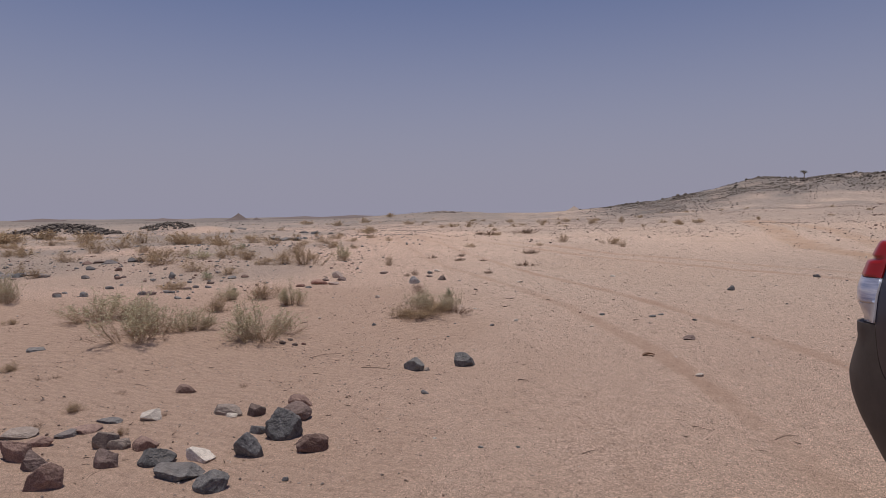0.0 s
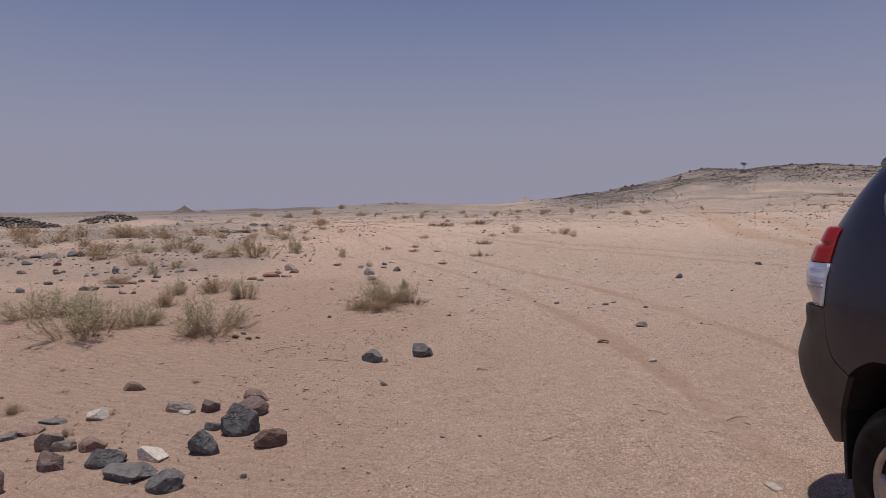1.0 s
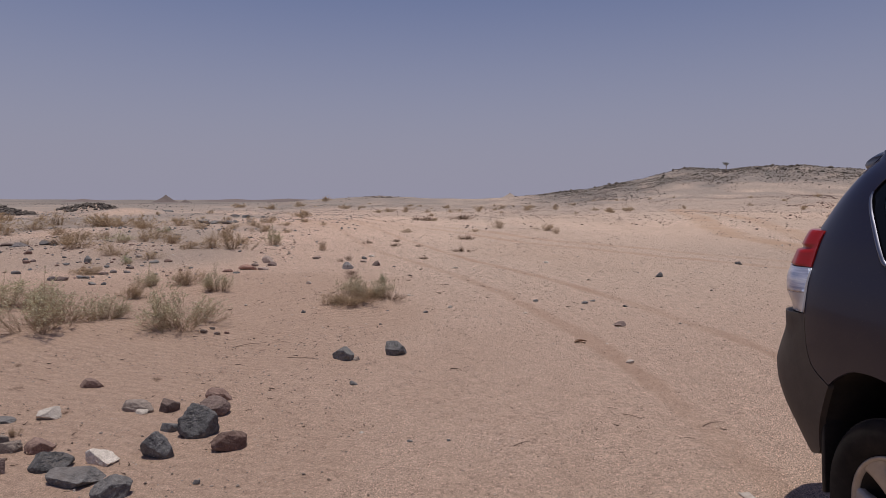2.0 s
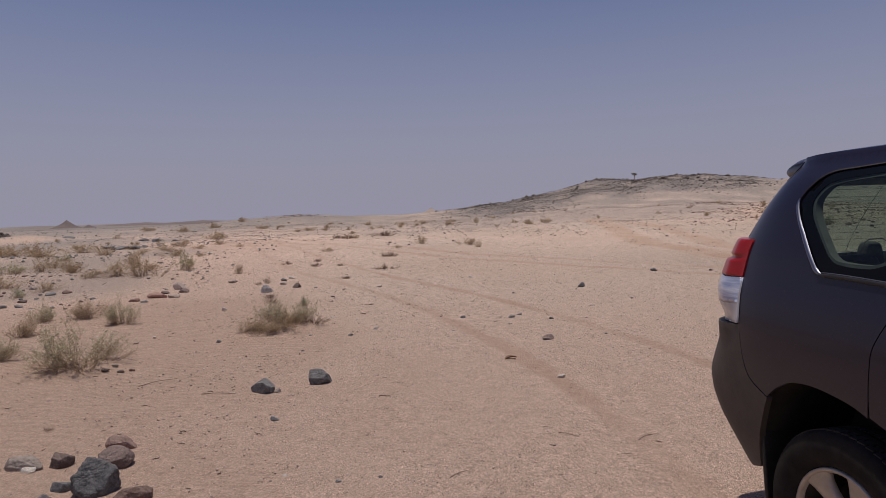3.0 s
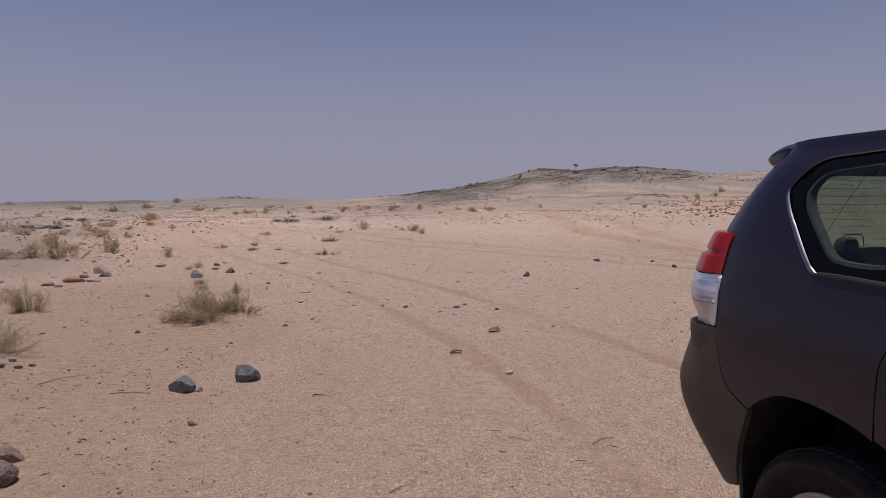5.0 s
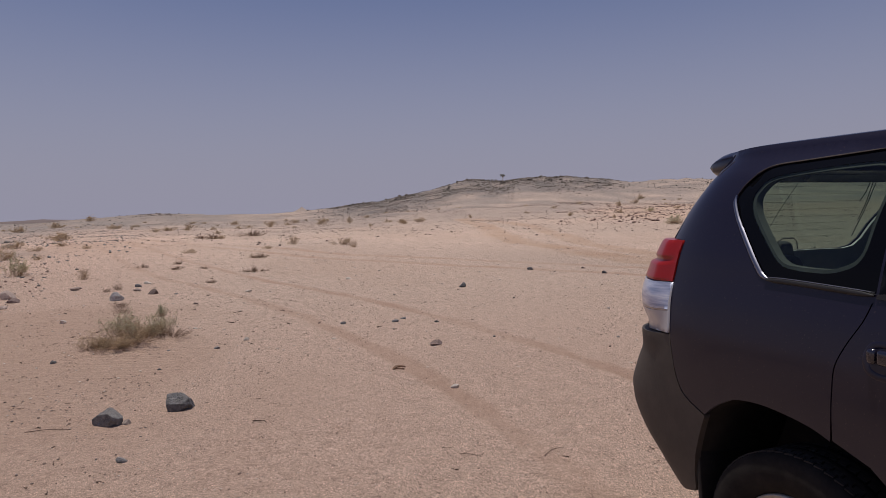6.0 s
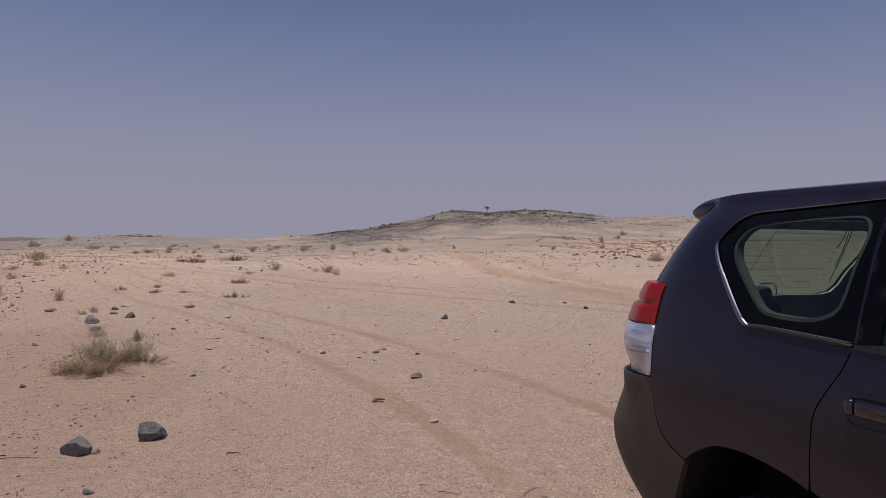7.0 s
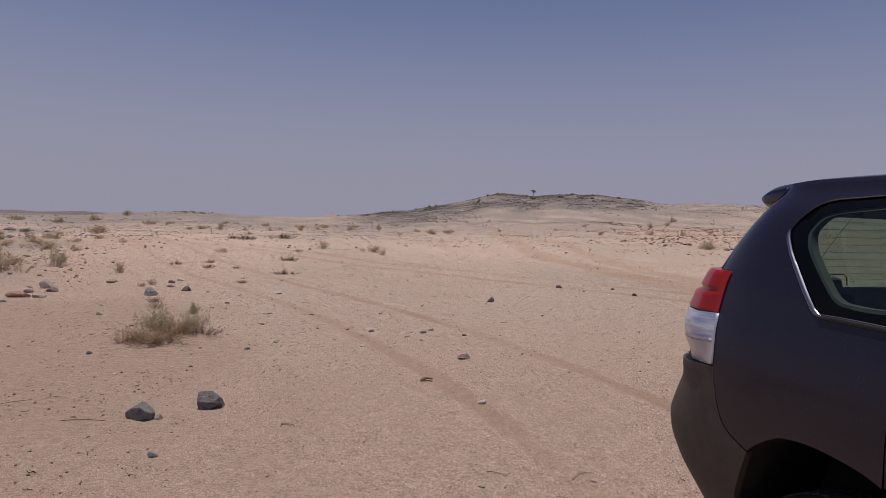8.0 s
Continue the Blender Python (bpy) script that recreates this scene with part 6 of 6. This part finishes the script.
scatter("field_stones", "brown stones scattered over the far plain", "stones", band(3600, -20, 60, 30, 150, 0.04, 0.19, 8, patchy, 3.5), ROCKS["p"], 1, 8)
scatter("field_stones", "red-brown stones scattered over the slope", "stones", band(2200, 20, 60, 40, 150, 0.05, 0.20, 9, patchy, 2.8), ROCKS["r"], 1, 9)

scatter("field_stones", "small brown stones strewn towards the skyline", "stones", band(9000, -12, 14, 45, 215, 0.05, 0.24, 47, None, 2.6), GRIT, 0, 47)
scatter("field_stones", "small pinkish brown stones strewn over the slope", "stones", band(16000, 8, 52, 40, 190, 0.05, 0.17, 16, None, 2.4), GRIT, 0, 16)
scatter("field_stones", "small dark brown stones strewn over the slope", "stones", band(9000, 8, 52, 60, 190, 0.06, 0.24, 17, patchy, 2.6), GRIT, 0, 17)

scatter("field_stones", "red-brown rocks strewn over the flank of the hill", "stones", band(1900, 33, 47, 44, 135, 0.08, 0.34, 56, lambda x, y: np.clip(0.45 + 0.9 * grain(x / 5, y / 7, 57), 0, 1), 2.4), ROCKS["r"], 1, 56)

HILL_DARK = rock_material("hill_boulders_dark", (0.080, 0.068, 0.059), (0.17, 0.142, 0.120))
HILL_BROWN = rock_material("hill_boulders_brown", (0.155, 0.125, 0.108), (0.28, 0.225, 0.195))


def hill_cover(x, y):
    az, r = np.degrees(np.arctan2(x, y)), np.hypot(x, y)
    crest = np.interp(az, RIDGE_AZ, RIDGE_EL)
    return np.clip(ease((crest - 0.35) / 1.1) * ease((r - 105 - 38 * ease((az - 20) / 6)) / 60) * (0.78 + 0.75 * grain(az / 1.6, r / 14, 13)), 0, 1) * (1 - 0.8 * ease((az - 36) / 4))


knoll = lambda x, y: 0.9 * np.exp(-((np.degrees(np.arctan2(x, y)) + 1.4) / 1.5) ** 2)
scatter("hill_rocks", "brown rocks heaped on a low knoll of the skyline", "rocks", band(700, -6, 4, 190, 226, 0.12, 0.6, 34, knoll, 2.4), HILL_BROWN, 1, 34, 0.8)
crest_cover = lambda x, y: hill_cover(x, y) * (0.10 + 0.90 * ease((np.hypot(x, y) - 160) / 30))
scatter("hill_rocks", "black boulders covering the rocky hill", "rocks", band(60000, 6, 50, 100, 245, 0.12, 0.62, 10, crest_cover, 3.2), HILL_DARK, 0, 10, 0.7)
scatter("hill_rocks", "dark brown boulders covering the rocky hill", "rocks", band(45000, 6, 50, 100, 245, 0.10, 0.5, 11, hill_cover, 3.0), HILL_BROWN, 0, 11, 0.7)
top_cover = lambda x, y: hill_cover(x, y) * np.clip(0.2 + grain(np.degrees(np.arctan2(x, y)) / 0.9, np.hypot(x, y) / 7, 31), 0, 1)
scatter("hill_rocks", "large black boulders heaped along the crest of the hill", "rocks", band(4200, 8, 40, 190, 232, 0.35, 1.2, 33, top_cover, 2.2), HILL_DARK, 1, 33, 0.7)
def heap(az, r, wide, deep):
    """How thickly boulders lie round a place that is given by bearing and distance."""
    a = radians(az)
    cx, cy = r * math.sin(a), r * math.cos(a)

    def cover(x, y):
        across, away = (x - cx) * math.cos(a) - (y - cy) * math.sin(a), (x - cx) * math.sin(a) + (y - cy) * math.cos(a)
        return np.exp(-((across / wide) ** 4) - (away / deep) ** 2) * (0.75 + 0.5 * grain(across / 1.3, away / 1.3, 51))

    return cover


scatter("rock_pile", "long low bank of black boulders on the plain", "rocks", band(14000, -38, -26, 74, 96, 0.14, 0.62, 12, heap(-32.4, 85, 4.4, 2.6), 2.0), HILL_DARK, 1, 12, 0.8)
scatter("rock_pile", "low heap of black boulders on the plain", "rocks", band(9000, -30, -20, 90, 110, 0.14, 0.66, 13, heap(-24.9, 100, 3.2, 2.6), 2.0), HILL_DARK, 1, 13, 0.8)
scatter("field_stones", "dark stones strewn over the farthest plain", "stones", band(5000, -46, -4, 95, 420, 0.12, 0.55, 52, patchy, 2.4), HILL_DARK, 0, 52)


def far_hill(name, label, x, y, radius, height, mat, seed, sharp=1.3):
    """A lone hill far off: a worn cone with gullies."""
    vs, fs, n, m = [], [], 40, 12
    for i in range(m + 1):
        t = i / m
        for j in range(n):
            a = 2 * math.pi * j / n
            r = radius * t * (1 + 0.18 * float(grain(np.float64(j / 3.3), np.float64(t * 3), seed)))
            z = height * (1 - t) ** sharp + height * 0.06 * float(grain(np.float64(j / 2.0), np.float64(t * 5), seed + 1)) * (1 - t)
            vs.append((r * math.cos(a), r * math.sin(a), z - 0.5))
    for i in range(m):
        for j in range(n):
            k = (j + 1) % n
            fs.append((i * n + j, (i + 1) * n + j, (i + 1) * n + k, i * n + k))
    ob = new(name, mesh_of(name, vs, fs, mat))
    ob.location = (x, y, ground_at(x, y))
    return tagged(ob, label, "hill", kind="structure")


HILL = rock_material("dark_hill_rock", (0.10, 0.078, 0.076), (0.17, 0.132, 0.124), 0.1)
PALE_HILL = rock_material("pale_hill_sand", (0.36, 0.28, 0.23), (0.47, 0.38, 0.32), 0.1)


def at_bearing(az, r):
    return r * math.sin(radians(az)), r * math.cos(radians(az))


far_hill("hill_cone", "small dark conical hill on the horizon", *at_bearing(-19.5, 700), 15.5, 8.2, HILL, 3, 1.35)
far_hill("hill_small", "small dark hillock on the horizon", *at_bearing(-18.0, 700), 8, 3.6, HILL, 5, 1.3)
far_hill("hill_pale", "pale sandy cone far off behind the ridge", *at_bearing(10.3, 900), 30, 14.0, PALE_HILL, 7, 1.3)
far_hill("hill_flat", "low flat dark hills far off", *at_bearing(-34.0, 1800), 60, 7, HILL, 9, 0.5)
far_hill("hill_flat", "low flat dark hills far off", *at_bearing(-25.5, 1600), 45, 6, HILL, 10, 0.6)
far_hill("hill_flat", "low flat dark hills far off", *at_bearing(-14.0, 1700), 90, 7, HILL, 11, 0.6)
far_hill("hill_flat", "low flat dark hills far off", *at_bearing(-9.5, 1700), 110, 8, HILL, 12, 0.6)


def acacia(x, y, height):
    """A small flat-topped tree: bent trunk, forked limbs, a thin crown of leaf clumps."""
    rng = random.Random(77)
    tree = thing("tree", "small flat-topped acacia tree standing on the hill crest", "tree")
    tree.location = (x, y, ground_at(x, y) - 0.1)
    vs, fs, lv, lf = [], [], [], []
    fork = Vector((0.1, 0, height * 0.62))
    tube(vs, fs, [Vector((0, 0, 0)), Vector((0.05, 0, height * 0.3)), fork], 0.14, 0.09, 6)
    for k in range(9):
        a = 2 * math.pi * k / 9 + rng.uniform(-0.2, 0.2)
        tip = Vector((math.cos(a), math.sin(a), 0)) * height * rng.uniform(0.12, 0.24) + Vector((0, 0, height * rng.uniform(0.84, 0.97)))
        tube(vs, fs, [fork, fork.lerp(tip, 0.5) + Vector((0, 0, 0.1)), tip], 0.06, 0.02, 4)
        for _ in range(60):
            c = tip + Vector((rng.gauss(0, 0.22), rng.gauss(0, 0.22), rng.gauss(0, 0.10)))
            u = Vector((rng.uniform(-1, 1), rng.uniform(-1, 1), rng.uniform(-0.4, 0.4))).normalized()
            w = u.orthogonal().normalized()
            b, s = len(lv), rng.uniform(0.05, 0.12)
            lv.extend([c + u * s, c + w * s * 0.6, c - u * s, c - w * s * 0.6])
            lf.append((b, b + 1, b + 2, b + 3))
    part("trunk", mesh_of("trunk", vs, fs, TWIG), TWIG, tree)
    part("crown", mesh_of("crown", lv, lf, LEAF_ACACIA, False), LEAF_ACACIA, tree)


acacia(*at_bearing(28.35, 214), 3.1)

rng_far = random.Random(5)
for _ in range(26):
    bush(*at_bearing(rng_far.uniform(-40, -6), rng_far.uniform(18, 60)), rng_far.uniform(0.4, 1.1), rng_far.uniform(0.2, 0.45), "d")
for _ in range(45):
    az, r = rng_far.uniform(-22, 45), rng_far.uniform(60, 150)
    bush(*at_bearing(az, r), rng_far.uniform(0.5, 1.3), rng_far.uniform(0.25, 0.55), "d")

# ---- litter, sticks, a leaf and a scrap of paper ----


def litter(count, az0, az1, r0, r1, low, high, seed, label):
    """Broken bits of twig lying about."""
    rng = random.Random(seed)
    vs, fs = [], []
    for x, y, s in band(count, az0, az1, r0, r1, low, high, seed):
        a = rng.uniform(0, math.pi)
        d = Vector((math.cos(a), math.sin(a), 0)) * s / 2
        c = Vector((x, y, ground_at(x, y) + 0.004 + s * 0.05))
        side = Vector((-d.y, d.x, 0))
        pts = [c - d, c - d * 0.3 + side * rng.uniform(-0.5, 0.5), c + d * 0.4 + side * rng.uniform(-0.5, 0.5), c + d + Vector((0, 0, s * rng.uniform(0, 0.25)))]
        tube(vs, fs, pts, s * rng.uniform(0.04, 0.13), s * 0.03)
    tagged(new("litter", mesh_of("litter", vs, fs, DEAD)), label, "twigs", kind="stuff")


DEAD = plant_material("dead_wood", (0.085, 0.055, 0.042), (0.22, 0.155, 0.12))
litter(1500, -45, -4, 3.5, 14, 0.012, 0.055, 31, "dark bits of dead twig scattered over the sand")
litter(1700, -40, 20, 9, 34, 0.02, 0.10, 32, "dark plant litter scattered over the sand")
litter(240, -4, 50, 3.0, 14, 0.012, 0.045, 33, "dark bits of twig scattered over the gravel")


def stick(x, y, length, turn, bend=0.15, thick=0.005):
    rng = random.Random(int(x * 100 + y * 1000))
    a = radians(turn)
    d, n = Vector((math.cos(a), math.sin(a), 0)), Vector((-math.sin(a), math.cos(a), 0))
    pts = [d * length * (k / 6 - 0.5) + n * length * bend * (math.sin(k / 6 * math.pi) + rng.uniform(-0.2, 0.2)) + Vector((0, 0, 0.006 + 0.02 * length * math.sin(k / 6 * math.pi) ** 2)) for k in range(7)]
    vs, fs = [], []
    tube(vs, fs, pts, thick, thick * 0.5, 5)
    ob = new("stick", mesh_of("stick", vs, fs, DEAD))
    ob.location = (x, y, ground_at(x, y))
    tagged(ob, "thin dry dead stick lying on the sand", "stick", "sticks on the sand")

stick(-1.51, 6.84, 0.36, 36, 0.05, 0.0034)
stick(0.62, 5.69, 0.13, -44, 0.22, 0.0045)
stick(2.08, 4.10, 0.07, -27, 0.03, 0.0021)
stick(1.84, 4.53, 0.16, -50, 0.05, 0.0025)
stick(1.75, 4.71, 0.07, -32, 0.05, 0.0021)
stick(0.89, 3.96, 0.15, 31, 0.05, 0.0025)
stick(-2.20, 3.57, 0.18, 69, 0.15, 0.0026)
stick(-1.44, 3.90, 0.25, -40, 0.05, 0.0029)
stick(-2.12, 5.31, 0.13, -13, 0.03, 0.0024)
stick(-2.99, 5.59, 0.18, -30, 0.05, 0.0026)
stick(2.38, 4.35, 0.22, 22, 0.10, 0.0028)
stick(5.35, 6.51, 0.22, -32, 0.10, 0.0028)
stick(-0.85, 6.22, 0.32, -16, 0.03, 0.0032)


def curled_leaf(x, y, length, turn):
    """A dry strip of leaf, arched and rolled along its edges, with a torn side shoot."""
    leaf = thing("curled_leaf", "dark brown dry curled leaf lying on sand", "leaf")
    for name, size, lean, start in (("blade", 1.0, 0.0, -0.5), ("shoot", 0.55, -0.45, -0.45)):
        vs, fs, n, m = [], [], 12, 5
        for i in range(n + 1):
            t = i / n
            half = length * size * 0.13 * math.sin(math.pi * min(1.0, 0.12 + 0.88 * t)) ** 0.6
            for j in range(m + 1):
                q = 2 * j / m - 1
                px = length * (start + size * t)
                vs.append((px, lean * length * t + half * q + 0.05 * length * math.sin(5 * t), 0.004 + size * 0.07 * length * math.sin(math.pi * t) + 0.8 * half * q * q))
        top = len(vs)
        vs += [(a, b, c - 0.002) for a, b, c in vs]
        for i in range(n):
            for j in range(m):
                a = i * (m + 1) + j
                fs += [(a, a + m + 1, a + m + 2, a + 1), (top + a, top + a + 1, top + a + m + 2, top + a + m + 1)]
        part(name, mesh_of(name, vs, fs, BARK), BARK, leaf)
    leaf.location, leaf.rotation_euler = (x, y, ground_at(x, y)), (0, 0, radians(turn))


curled_leaf(2.11, 6.77, 0.16, 20)


def paper_scrap(x, y, w, d, turn):
    """A curled scrap of pale paper lying on the gravel."""
    vs, fs, n = [], [], 10
    for i in range(n + 1):
        for j in range(n + 1):
            u, v = i / n - 0.5, j / n - 0.5
            vs.append((u * w * (1 + 0.15 * v), v * d, 0.007 + 0.006 * u * u + 0.006 * max(0, v - 0.25) + 0.003 * noise.noise(Vector((u * 5, v * 5, 2)))))
    top = len(vs)
    vs += [(a, b, c - 0.0015) for a, b, c in vs]
    for i in range(n):
        for j in range(n):
            a = i * (n + 1) + j
            fs += [(a, a + n + 1, a + n + 2, a + 1), (top + a, top + a + 1, top + a + n + 2, top + a + n + 1)]
    m, nn, l, b = material("weathered_paper", (0.5, 0.44, 0.39), 0.8, 0.0, 0.3)
    l.new(ramp(nn, l, noise_node(nn, l, 40, 4, 0.6, nn.new("ShaderNodeTexCoord").outputs["Object"]), [(0.35, (0.36, 0.29, 0.245)), (0.65, (0.50, 0.43, 0.375))]), b.inputs["Base Color"])
    ob = new("paper_scrap", mesh_of("paper_scrap", vs, fs, m))
    ob.location, ob.rotation_euler = (x, y, ground_at(x, y)), (0, 0, radians(turn))
    tagged(ob, "weathered pale scrap of paper lying on gravel", "paper")


paper_scrap(2.02, 3.27, 0.062, 0.10, 4)
